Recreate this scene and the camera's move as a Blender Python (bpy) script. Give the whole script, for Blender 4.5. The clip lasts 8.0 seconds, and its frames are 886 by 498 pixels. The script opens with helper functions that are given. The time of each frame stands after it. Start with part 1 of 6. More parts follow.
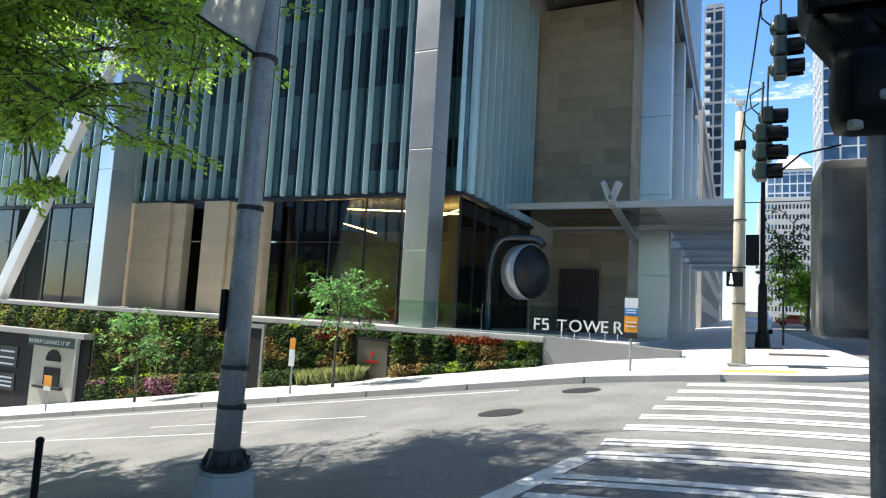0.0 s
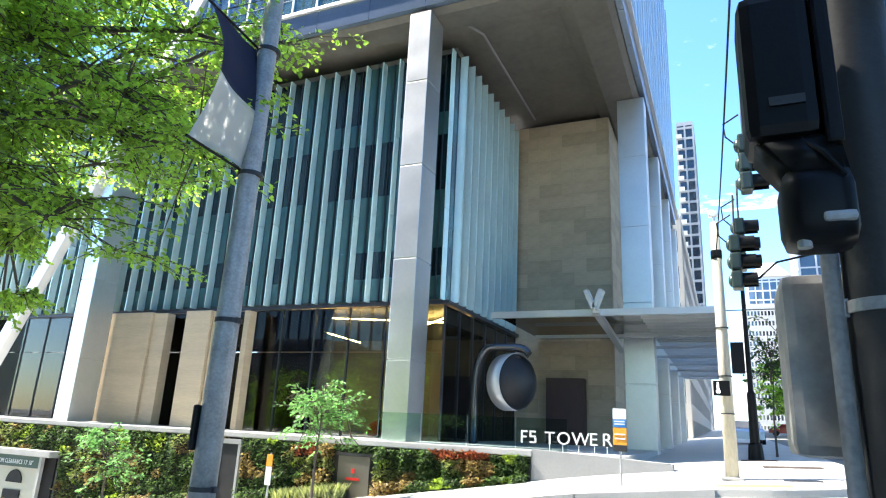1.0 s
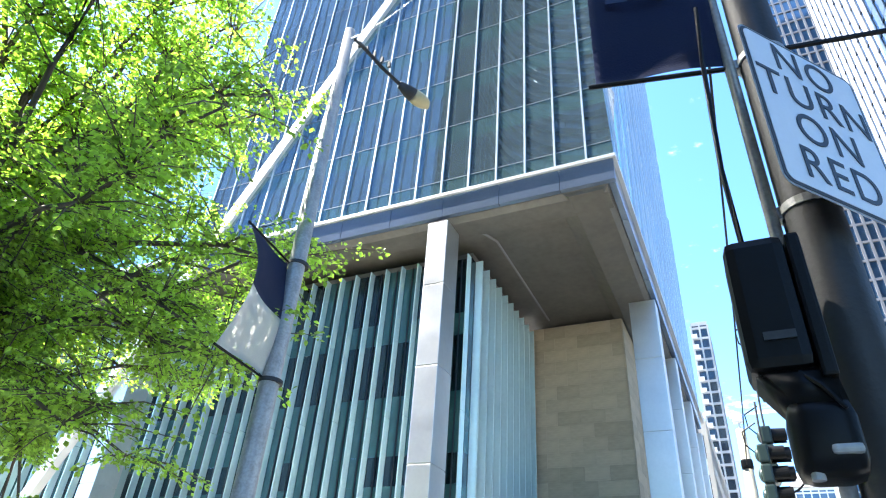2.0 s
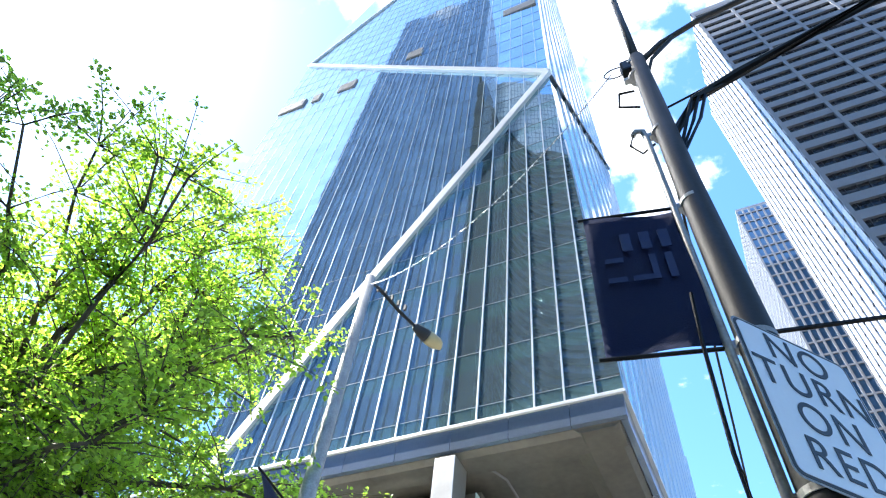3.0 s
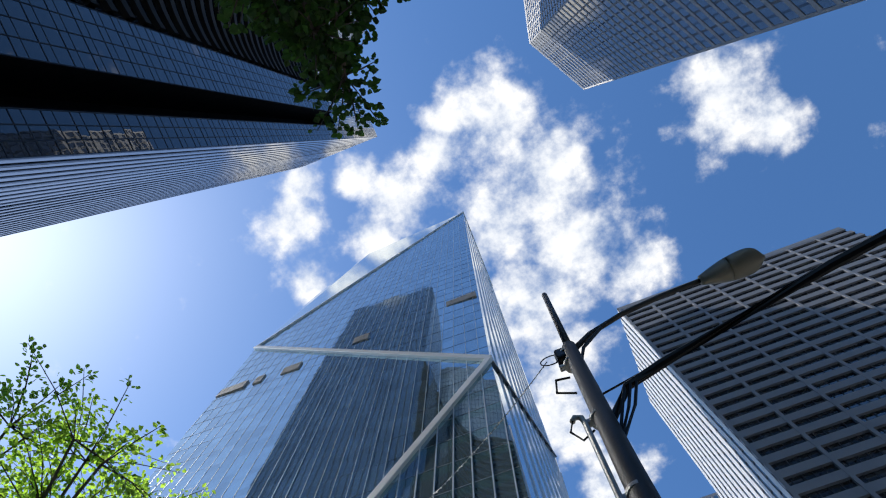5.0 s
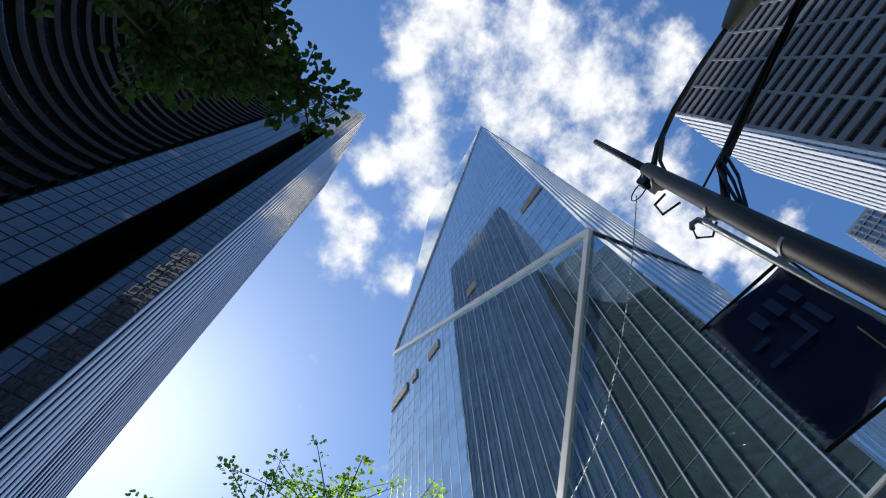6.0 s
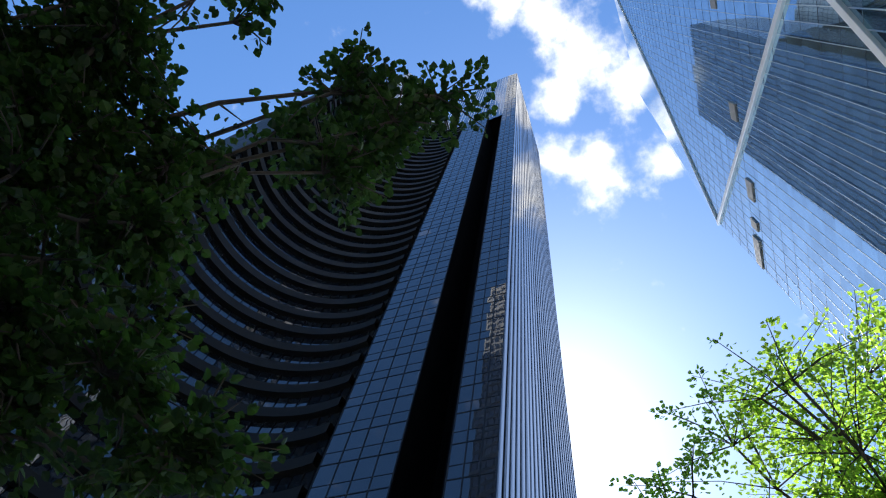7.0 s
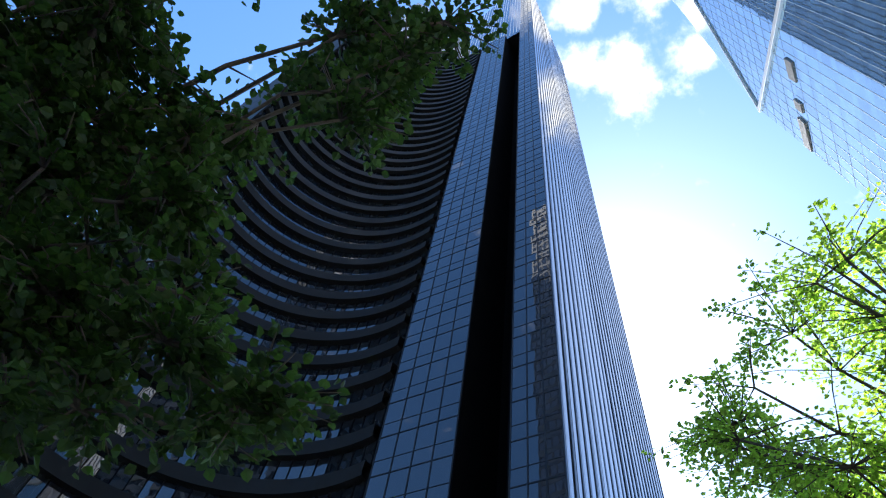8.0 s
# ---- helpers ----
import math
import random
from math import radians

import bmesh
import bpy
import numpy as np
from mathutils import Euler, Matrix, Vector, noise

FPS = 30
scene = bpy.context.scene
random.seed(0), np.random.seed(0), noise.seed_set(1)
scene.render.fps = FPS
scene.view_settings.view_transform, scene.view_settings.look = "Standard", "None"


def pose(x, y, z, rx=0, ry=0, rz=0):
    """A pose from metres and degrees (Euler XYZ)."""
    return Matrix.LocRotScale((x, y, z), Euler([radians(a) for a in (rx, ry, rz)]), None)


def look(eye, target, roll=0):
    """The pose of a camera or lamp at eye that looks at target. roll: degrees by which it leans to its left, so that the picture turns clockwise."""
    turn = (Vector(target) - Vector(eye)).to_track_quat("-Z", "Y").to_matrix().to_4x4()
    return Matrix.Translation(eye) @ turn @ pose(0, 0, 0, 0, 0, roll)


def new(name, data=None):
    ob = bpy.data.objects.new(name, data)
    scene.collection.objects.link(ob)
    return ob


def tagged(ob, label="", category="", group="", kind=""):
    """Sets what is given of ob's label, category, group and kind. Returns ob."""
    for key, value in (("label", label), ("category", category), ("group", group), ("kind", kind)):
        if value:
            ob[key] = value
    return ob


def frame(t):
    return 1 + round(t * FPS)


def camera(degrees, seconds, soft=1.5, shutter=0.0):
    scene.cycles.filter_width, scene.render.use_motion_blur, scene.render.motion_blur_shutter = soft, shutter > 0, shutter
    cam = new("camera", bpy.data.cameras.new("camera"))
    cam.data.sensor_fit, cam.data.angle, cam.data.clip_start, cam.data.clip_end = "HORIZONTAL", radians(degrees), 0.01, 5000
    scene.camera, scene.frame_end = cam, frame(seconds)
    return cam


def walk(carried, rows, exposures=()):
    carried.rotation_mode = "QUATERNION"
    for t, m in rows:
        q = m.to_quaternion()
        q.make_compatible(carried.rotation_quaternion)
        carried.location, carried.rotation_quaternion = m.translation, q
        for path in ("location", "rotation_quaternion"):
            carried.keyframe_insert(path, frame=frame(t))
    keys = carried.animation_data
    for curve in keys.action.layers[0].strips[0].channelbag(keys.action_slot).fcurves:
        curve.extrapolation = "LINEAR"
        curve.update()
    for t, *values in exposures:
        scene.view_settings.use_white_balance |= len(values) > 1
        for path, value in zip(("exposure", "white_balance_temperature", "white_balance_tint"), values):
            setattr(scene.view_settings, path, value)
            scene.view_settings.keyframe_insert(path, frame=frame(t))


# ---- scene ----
cam = camera(70.36, 8.0, soft=1.15)
PATH = [
    (0.0, pose(0.000, 0.000, 1.600, 95.73, -3.15, 24.63)),
    (0.5, pose(0.030, 0.000, 1.610, 98.66, -2.81, 22.70)),
    (1.0, pose(0.060, 0.000, 1.630, 105.61, -2.67, 23.39)),
    (1.5, pose(0.070, -0.020, 1.650, 113.22, -3.47, 24.51)),
    (1.7, pose(0.090, -0.080, 1.650, 117.34, -3.42, 24.72)),
    (2.8, pose(0.170, -0.460, 1.660, 139.52, -4.81, 23.78)),
    (3.0, pose(0.180, -0.510, 1.660, 143.89, -4.91, 24.08)),
    (3.5, pose(0.190, -0.510, 1.660, 153.35, -6.08, 20.46)),
    (4.0, pose(0.200, -0.510, 1.660, 161.63, -4.80, 17.40)),
    (4.2, pose(0.200, -0.510, 1.660, 164.38, -4.23, 16.97)),
    (5.3, pose(0.220, -0.480, 1.660, 169.84, 0.46, 29.13)),
    (5.5, pose(0.220, -0.470, 1.660, 169.09, -0.60, 39.51)),
    (6.0, pose(0.190, -0.420, 1.660, 163.87, 1.72, 57.46)),
    (6.5, pose(0.150, -0.390, 1.660, 161.28, -0.59, 82.90)),
    (7.0, pose(0.120, -0.330, 1.660, 157.76, -6.56, 108.04)),
    (7.5, pose(0.100, -0.290, 1.660, 155.32, -6.19, 116.85)),
    (8.0, pose(0.090, -0.270, 1.660, 150.64, -6.32, 116.97)),
]
EXPOSURES = [(0.0, 1.0), (0.5, 1.5), (1.0, 2.0), (1.5, 2.3), (1.7, 2.3), (2.8, 2.25), (3.0, 2.1), (3.5, 1.6), (4.0, 1.0), (4.2, 0.75), (5.3, 0.28), (5.5, 0.27), (6.5, 0.34), (7.0, 0.8), (7.5, 1.1), (8.0, 1.35)]
walk(cam, PATH, exposures=EXPOSURES)

# ---------------------------------------------------------------- world, sun
SUN_AZ, SUN_EL = -101.0, 51.0          # degrees clockwise from +y, and up
world = bpy.data.worlds.new("daylight")
scene.world = world
world.use_nodes = True
wn = world.node_tree.nodes
sky = wn.new("ShaderNodeTexSky")
sky.sky_type = "NISHITA"
sky.sun_disc = False
sky.sun_elevation = radians(SUN_EL)
sky.sun_rotation = radians(SUN_AZ)
sky.altitude, sky.air_density, sky.dust_density, sky.ozone_density = 60, 1.0, 0.45, 1.2
wn["Background"].inputs["Strength"].default_value = 0.14
rich = wn.new("ShaderNodeHueSaturation")
rich.inputs["Hue"].default_value, rich.inputs["Saturation"].default_value = 0.5, 1.18
world.node_tree.links.new(sky.outputs[0], rich.inputs["Color"])
cool = wn.new("ShaderNodeVectorMath")               # the camera's cool white balance on the sky
cool.operation = "MULTIPLY"
cool.inputs[1].default_value = (0.83, 0.98, 1.11)
world.node_tree.links.new(rich.outputs[0], cool.inputs[0])
world.node_tree.links.new(cool.outputs[0], wn["Background"].inputs["Color"])

sun_data = bpy.data.lights.new("sun", "SUN")
sun_data.energy, sun_data.angle, sun_data.color = 5.0, radians(0.55), (1.0, 0.95, 0.87)
sun = new("sun", sun_data)
sd = Vector((math.sin(radians(SUN_AZ)) * math.cos(radians(SUN_EL)), math.cos(radians(SUN_AZ)) * math.cos(radians(SUN_EL)), math.sin(radians(SUN_EL))))
sun.matrix_world = look(sd * 300, (0, 0, 0))


# ---------------------------------------------------------------- materials
def mat(name, color, rough=0.6, metal=0.0, vary=0.25, scale=2.0, bump=0.15, fine=40.0, ior=1.5, island=0.0, per_object=0.0, tint=None, stretch=(1, 1, 1), stain=0.0):
    """A surface with two scales of colour change, fine relief and uneven gloss."""
    m = bpy.data.materials.new(name)
    m.use_nodes = True
    nt = m.node_tree
    nd, lk = nt.nodes, nt.links
    b = nd["Principled BSDF"]
    b.inputs["Metallic"].default_value = metal
    b.inputs["IOR"].default_value = ior
    tc = nd.new("ShaderNodeTexCoord")
    mp = nd.new("ShaderNodeMapping")
    mp.inputs["Scale"].default_value = stretch
    lk.new(tc.outputs["Object"], mp.inputs["Vector"])
    n1 = nd.new("ShaderNodeTexNoise")
    n1.inputs["Scale"].default_value, n1.inputs["Detail"].default_value, n1.inputs["Roughness"].default_value = scale, 6, 0.6
    n2 = nd.new("ShaderNodeTexNoise")
    n2.inputs["Scale"].default_value, n2.inputs["Detail"].default_value = fine, 4
    for n in (n1, n2):
        lk.new(mp.outputs[0], n.inputs["Vector"])
    mixn = nd.new("ShaderNodeMath")
    mixn.operation = "MULTIPLY_ADD"
    lk.new(n1.outputs[0], mixn.inputs[0])
    mixn.inputs[1].default_value = 0.65
    half = nd.new("ShaderNodeMath")
    half.operation = "MULTIPLY"
    lk.new(n2.outputs[0], half.inputs[0])
    half.inputs[1].default_value = 0.35
    lk.new(half.outputs[0], mixn.inputs[2])
    val = mixn.outputs[0]
    if island or per_object:
        src = nd.new("ShaderNodeNewGeometry").outputs["Random Per Island"] if island else nd.new("ShaderNodeObjectInfo").outputs["Random"]
        ad = nd.new("ShaderNodeMath")
        ad.operation = "MULTIPLY_ADD"
        lk.new(src, ad.inputs[0])
        ad.inputs[1].default_value = island or per_object
        lk.new(val, ad.inputs[2])
        su = nd.new("ShaderNodeMath")
        su.operation = "SUBTRACT"
        lk.new(ad.outputs[0], su.inputs[0])
        su.inputs[1].default_value = (island or per_object) / 2
        val = su.outputs[0]
    ramp = nd.new("ShaderNodeValToRGB")
    lk.new(val, ramp.inputs[0])
    e = ramp.color_ramp.elements
    e[0].position, e[1].position = 0.25, 0.75
    t2 = tint or color
    e[0].color = (*[max(0, c * (1 - vary)) for c in color], 1)
    e[1].color = (*[min(1, c * (1 + vary)) for c in t2], 1)
    lk.new(ramp.outputs[0], b.inputs["Base Color"])
    rr = nd.new("ShaderNodeMapRange")
    lk.new(n1.outputs[0], rr.inputs["Value"])
    rr.inputs["To Min"].default_value, rr.inputs["To Max"].default_value = max(0.01, rough * 0.75), min(1, rough * 1.25)
    lk.new(rr.outputs[0], b.inputs["Roughness"])
    if bump:
        bp = nd.new("ShaderNodeBump")
        bp.inputs["Strength"].default_value, bp.inputs["Distance"].default_value = bump, 0.02
        lk.new(n2.outputs[0], bp.inputs["Height"])
        lk.new(bp.outputs[0], b.inputs["Normal"])
    return m


def glass_mirror(name, color, ior=2.0, rough=0.015, wave=0.02, wave_scale=0.35, island=0.5, metal=0.0):
    """Coated facade glass: a dark body with a clear, slightly wavy reflection."""
    m = mat(name, color, rough, metal, 0.2, 0.4, 0.0, 3.0, ior, island=island)
    nd, lk = m.node_tree.nodes, m.node_tree.links
    n = nd.new("ShaderNodeTexNoise")
    n.inputs["Scale"].default_value, n.inputs["Detail"].default_value = wave_scale, 2
    lk.new(nd["Texture Coordinate"].outputs["Object"], n.inputs["Vector"])
    bp = nd.new("ShaderNodeBump")
    bp.inputs["Strength"].default_value, bp.inputs["Distance"].default_value = 1.0, wave
    lk.new(n.outputs[0], bp.inputs["Height"])
    lk.new(bp.outputs[0], nd["Principled BSDF"].inputs["Normal"])
    return m


def clear_glass(name, color=(0.75, 0.85, 0.82)):
    """Thin see-through sheet with a mirror-like skin."""
    m = bpy.data.materials.new(name)
    m.use_nodes = True
    nd, lk = m.node_tree.nodes, m.node_tree.links
    nd.remove(nd["Principled BSDF"])
    tr = nd.new("ShaderNodeBsdfTransparent")
    tr.inputs[0].default_value = (*color, 1)
    gl = nd.new("ShaderNodeBsdfGlossy")
    gl.inputs["Roughness"].default_value = 0.02
    mx = nd.new("ShaderNodeMixShader")
    fr = nd.new("ShaderNodeFresnel")
    fr.inputs["IOR"].default_value = 1.75
    lk.new(fr.outputs[0], mx.inputs[0])
    lk.new(tr.outputs[0], mx.inputs[1])
    lk.new(gl.outputs[0], mx.inputs[2])
    lk.new(mx.outputs[0], nd["Material Output"].inputs["Surface"])
    return m


def leaf_mat(name, color, tint, through_light=2.6):
    m = mat(name, color, 0.5, 0, 0.3, 3.0, 0.0, 30, island=0.5, tint=tint)
    nd, lk = m.node_tree.nodes, m.node_tree.links
    tl = nd.new("ShaderNodeBsdfTranslucent")
    hs = nd.new("ShaderNodeHueSaturation")
    hs.inputs["Value"].default_value, hs.inputs["Saturation"].default_value = through_light, 1.15
    lk.new(nd["Color Ramp"].outputs[0], hs.inputs["Color"])
    lk.new(hs.outputs[0], tl.inputs[0])
    mx = nd.new("ShaderNodeMixShader")
    mx.inputs[0].default_value = 0.5
    lk.new(nd["Principled BSDF"].outputs[0], mx.inputs[1])
    lk.new(tl.outputs[0], mx.inputs[2])
    lk.new(mx.outputs[0], nd["Material Output"].inputs["Surface"])
    return m


def glow(name, color, strength):
    m = bpy.data.materials.new(name)
    m.use_nodes = True
    b = m.node_tree.nodes["Principled BSDF"]
    b.inputs["Base Color"].default_value = (*color, 1)
    b.inputs["Emission Color"].default_value = (*color, 1)
    b.inputs["Emission Strength"].default_value = strength
    return m


M_ASPHALT = mat("asphalt", (0.175, 0.172, 0.16), 0.85, vary=0.5, scale=0.7, bump=0.6, fine=16)
M_PAINT = mat("road_paint", (0.62, 0.62, 0.6), 0.7, vary=0.5, scale=2.2, bump=0.3, fine=18)
M_PAVE = mat("pavement_concrete", (0.46, 0.45, 0.42), 0.85, vary=0.15, scale=0.6, bump=0.3, fine=30, per_object=0.25)
M_KERB = mat("kerb_concrete", (0.36, 0.355, 0.34), 0.85, vary=0.2, scale=1.2, bump=0.3, fine=30)
M_CONC = mat("wall_concrete", (0.26, 0.26, 0.255), 0.8, vary=0.15, scale=0.8, bump=0.2, fine=14)
M_STONE = mat("travertine", (0.48, 0.385, 0.26), 0.7, vary=0.2, scale=0.6, bump=0.35, fine=5, per_object=0.35, stretch=(0.5, 0.5, 3.5))
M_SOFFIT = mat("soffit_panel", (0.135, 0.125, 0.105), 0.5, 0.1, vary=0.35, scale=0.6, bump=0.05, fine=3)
M_STEEL = mat("brushed_steel", (0.70, 0.71, 0.70), 0.34, 0.9, vary=0.08, scale=0.8, bump=0.0, fine=6)
M_WHITE_STEEL = mat("pale_steel", (0.74, 0.73, 0.70), 0.4, 0.35, vary=0.08, scale=0.5, bump=0.02, fine=20)
M_MULL = mat("mullion_aluminium", (0.72, 0.73, 0.73), 0.35, 0.5, vary=0.06, scale=0.5, bump=0.0, fine=10)
M_DARK_MULL = mat("dark_mullion", (0.035, 0.04, 0.05), 0.4, 0.4, vary=0.1, scale=0.5, bump=0.0, fine=10)
M_F5 = glass_mirror("tower_glass", (0.33, 0.48, 0.56), 2.4, wave=0.0022, wave_scale=0.5, island=0.35, metal=0.78)
M_F5_SPAN = glass_mirror("teal_spandrel_glass", (0.24, 0.42, 0.46), 2.2, wave=0.002, wave_scale=0.5, island=0.3, metal=0.7)
M_LOUVRE = mat("louvre_aluminium", (0.32, 0.32, 0.315), 0.5, 0.3, vary=0.1, scale=0.5, bump=0.0, fine=8)
M_FASCIA = mat("fascia_panel", (0.20, 0.25, 0.33), 0.16, 0.5, vary=0.12, scale=0.5, bump=0.0, fine=8)
M_CC_N = glass_mirror("blue_tower_glass", (0.012, 0.02, 0.036), 2.5, island=0.3, metal=0.0, wave=0.004, wave_scale=0.4)
M_CC_BAY = glass_mirror("bay_ribbon_glass", (0.02, 0.024, 0.032), 1.9, metal=0.0, wave=0.01, wave_scale=0.4)
M_CC_BAR = mat("dark_bronze_bar", (0.016, 0.018, 0.024), 0.5, 0.3, vary=0.1, scale=0.5, bump=0.0, fine=10)
M_CC_LINE = mat("blue_black_rib", (0.035, 0.05, 0.085), 0.5, 0.2, vary=0.1, scale=0.5, bump=0.0, fine=10)
M_CC = glass_mirror("dark_tower_glass", (0.014, 0.018, 0.028), 1.85, metal=0.0, wave=0.005, wave_scale=0.4)
M_CC_PIER = mat("dark_granite", (0.014, 0.014, 0.015), 0.62, 0, vary=0.15, scale=0.4, bump=0.03, fine=8, ior=1.35)
# near-black for the recess's painted shade and the bay's thin bars
M_CC_BLACK = mat("recess_and_bar_black", (0.003, 0.003, 0.004), 0.85, 0, vary=0.2, scale=0.4, bump=0.02, fine=8, ior=1.12)
M_CC_TIER = mat("pale_metal_cladding", (0.42, 0.43, 0.44), 0.35, 0.6, vary=0.1, scale=0.3, bump=0.0, fine=6)
M_CC_FIN = mat("blue_grey_fin", (0.50, 0.56, 0.66), 0.3, 0.4, vary=0.1, scale=0.4, bump=0.0, fine=8)
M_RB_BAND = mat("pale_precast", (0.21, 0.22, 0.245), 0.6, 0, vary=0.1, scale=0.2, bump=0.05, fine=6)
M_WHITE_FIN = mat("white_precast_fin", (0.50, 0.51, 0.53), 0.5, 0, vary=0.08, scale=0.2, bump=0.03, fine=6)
M_RB_GLASS = glass_mirror("smoked_office_glass", (0.02, 0.026, 0.036), 2.1, wave=0.01)
M_POD_GLASS = glass_mirror("podium_glass", (0.006, 0.018, 0.02), 1.6, wave=0.004)
M_POD_SPAN = glass_mirror("podium_spandrel_glass", (0.035, 0.10, 0.095), 1.7, wave=0.004)
M_POD_FIN = mat("glass_fin", (0.62, 0.80, 0.79), 0.12, 0.25, vary=0.12, scale=0.4, bump=0.0, fine=6, island=0.3)
M_LOBBY = clear_glass("lobby_glass")
M_BLACK = mat("black_signal_plastic", (0.006, 0.006, 0.006), 0.4, 0, vary=0.2, scale=3, bump=0.06, fine=60, ior=1.25)
M_GREEN_SIG = mat("dark_green_housing", (0.018, 0.035, 0.03), 0.4, 0, vary=0.2, scale=3, bump=0.05, fine=60)
M_POLE = mat("galvanised_pole", (0.33, 0.33, 0.32), 0.5, 0.3, vary=0.45, scale=5.0, bump=0.1, fine=40)
M_POLE_DARK = mat("weathered_pole", (0.028, 0.028, 0.029), 0.6, 0.15, vary=0.3, scale=2.5, bump=0.12, fine=40)
M_BARK = mat("bark", (0.09, 0.07, 0.055), 0.9, vary=0.3, scale=4, bump=0.6, fine=25, stretch=(1, 1, 0.3))
M_LEAF = leaf_mat("fresh_leaf", (0.14, 0.215, 0.048), (0.22, 0.325, 0.07), 2.8)
# darker, less translucent leaf green with the crown's shade in its colour
M_LEAF_DARK = leaf_mat("shade_dark_leaf", (0.032, 0.062, 0.015), (0.05, 0.095, 0.021), 1.5)
M_BLUE_CLOTH = mat("navy_banner_cloth", (0.017, 0.027, 0.078), 0.8, 0, vary=0.2, scale=2, bump=0.2, fine=90)
M_WHITE_CLOTH = mat("white_banner_cloth", (0.66, 0.66, 0.64), 0.8, 0, vary=0.08, scale=2, bump=0.2, fine=90)
M_SIGN_WHITE = mat("sign_white", (0.70, 0.73, 0.76), 0.45, 0, vary=0.05, scale=3, bump=0.03, fine=40)
M_SIGN_BLACK = mat("sign_black", (0.02, 0.02, 0.02), 0.5, 0, vary=0.1, scale=3, bump=0.0, fine=40)


# ---------------------------------------------------------------- building helpers
def mesh_of(bm, name, material, smooth=False):
    me = bpy.data.meshes.new(name)
    bm.normal_update()
    bm.to_mesh(me)
    bm.free()
    for m in (material if isinstance(material, (list, tuple)) else [material]):
        me.materials.append(m)
    if smooth:
        for p in me.polygons:
            p.use_smooth = True
    return me


def part(name, bm, material, parent=None, label="", smooth=False):
    ob = new(name, mesh_of(bm, name, material, smooth))
    if parent is not None:
        ob.parent = parent
    if label:
        tagged(ob, label)
    return ob


def thing(name, label, category, at=(0, 0, 0), group="", kind=""):
    ob = new(name)
    ob.location = at
    return tagged(ob, label, category, group, kind)


def block(bm, x0, x1, y0, y1, z0, z1, bevel=0.0):
    r = bmesh.ops.create_cube(bm, size=1.0)
    vs = r["verts"]
    bmesh.ops.scale(bm, vec=(x1 - x0, y1 - y0, z1 - z0), verts=vs)
    bmesh.ops.translate(bm, vec=((x0 + x1) / 2, (y0 + y1) / 2, (z0 + z1) / 2), verts=vs)
    if bevel:
        es = list({e for v in vs for e in v.link_edges})
        bmesh.ops.bevel(bm, geom=es, offset=bevel, segments=2, affect="EDGES", profile=0.6)
    return bm


def boxes(rows, bevel=0.0):
    bm = bmesh.new()
    for r in rows:
        block(bm, *r, bevel=bevel)
    return bm


def tube(bm, a, b, r0, r1=None, seg=12, cap=True):
    """A tapered round bar from a to b."""
    a, b = Vector(a), Vector(b)
    r1 = r0 if r1 is None else r1
    q = (b - a).to_track_quat("Z", "Y")
    rings = []
    for p, r in ((a, r0), (b, r1)):
        rings.append([bm.verts.new(p + q @ Vector((r * math.cos(2 * math.pi * k / seg), r * math.sin(2 * math.pi * k / seg), 0))) for k in range(seg)])
    for k in range(seg):
        bm.faces.new((rings[0][k], rings[0][(k + 1) % seg], rings[1][(k + 1) % seg], rings[1][k]))
    if cap:
        bm.faces.new(rings[0][::-1])
        bm.faces.new(rings[1])
    return bm


def pipe(bm, pts, radii, seg=8):
    """A bent bar through pts; radii is one number or one for each point."""
    pts = [Vector(p) for p in pts]
    if not isinstance(radii, (list, tuple)):
        radii = [radii] * len(pts)
    rings = []
    for i, p in enumerate(pts):
        d = (pts[min(i + 1, len(pts) - 1)] - pts[max(i - 1, 0)]).normalized()
        q = d.to_track_quat("Z", "Y")
        rings.append([bm.verts.new(p + q @ Vector((radii[i] * math.cos(2 * math.pi * k / seg), radii[i] * math.sin(2 * math.pi * k / seg), 0))) for k in range(seg)])
    for i in range(len(rings) - 1):
        off = min(range(seg), key=lambda s: (rings[i][0].co - rings[i + 1][s].co).length)
        for k in range(seg):
            bm.faces.new((rings[i][k], rings[i][(k + 1) % seg], rings[i + 1][(k + 1 + off) % seg], rings[i + 1][(k + off) % seg]))
    bm.faces.new(rings[0][::-1])
    bm.faces.new(rings[-1])
    return bm


def bar(bm, a, b, w, d, side):
    """A square bar from a to b, w wide across and d deep along side."""
    a, b, side = Vector(a), Vector(b), Vector(side).normalized()
    t = (b - a).normalized()
    u = t.cross(side).normalized() * w / 2
    s = side * d / 2
    vs = [bm.verts.new(p + i * u + j * s) for p in (a, b) for i, j in ((-1, -1), (1, -1), (1, 1), (-1, 1))]
    for f in ((3, 2, 1, 0), (4, 5, 6, 7), (0, 1, 5, 4), (1, 2, 6, 5), (2, 3, 7, 6), (3, 0, 4, 7)):
        bm.faces.new([vs[i] for i in f])
    return bm


def prism(bm, pts, z0, z1):
    """An upright solid on the outline pts (x, y)."""
    lo = [bm.verts.new((x, y, z0)) for x, y in pts]
    hi = [bm.verts.new((x, y, z1)) for x, y in pts]
    n = len(pts)
    for k in range(n):
        bm.faces.new((lo[k], lo[(k + 1) % n], hi[(k + 1) % n], hi[k]))
    bm.faces.new(hi)
    bm.faces.new(lo[::-1])
    return bm


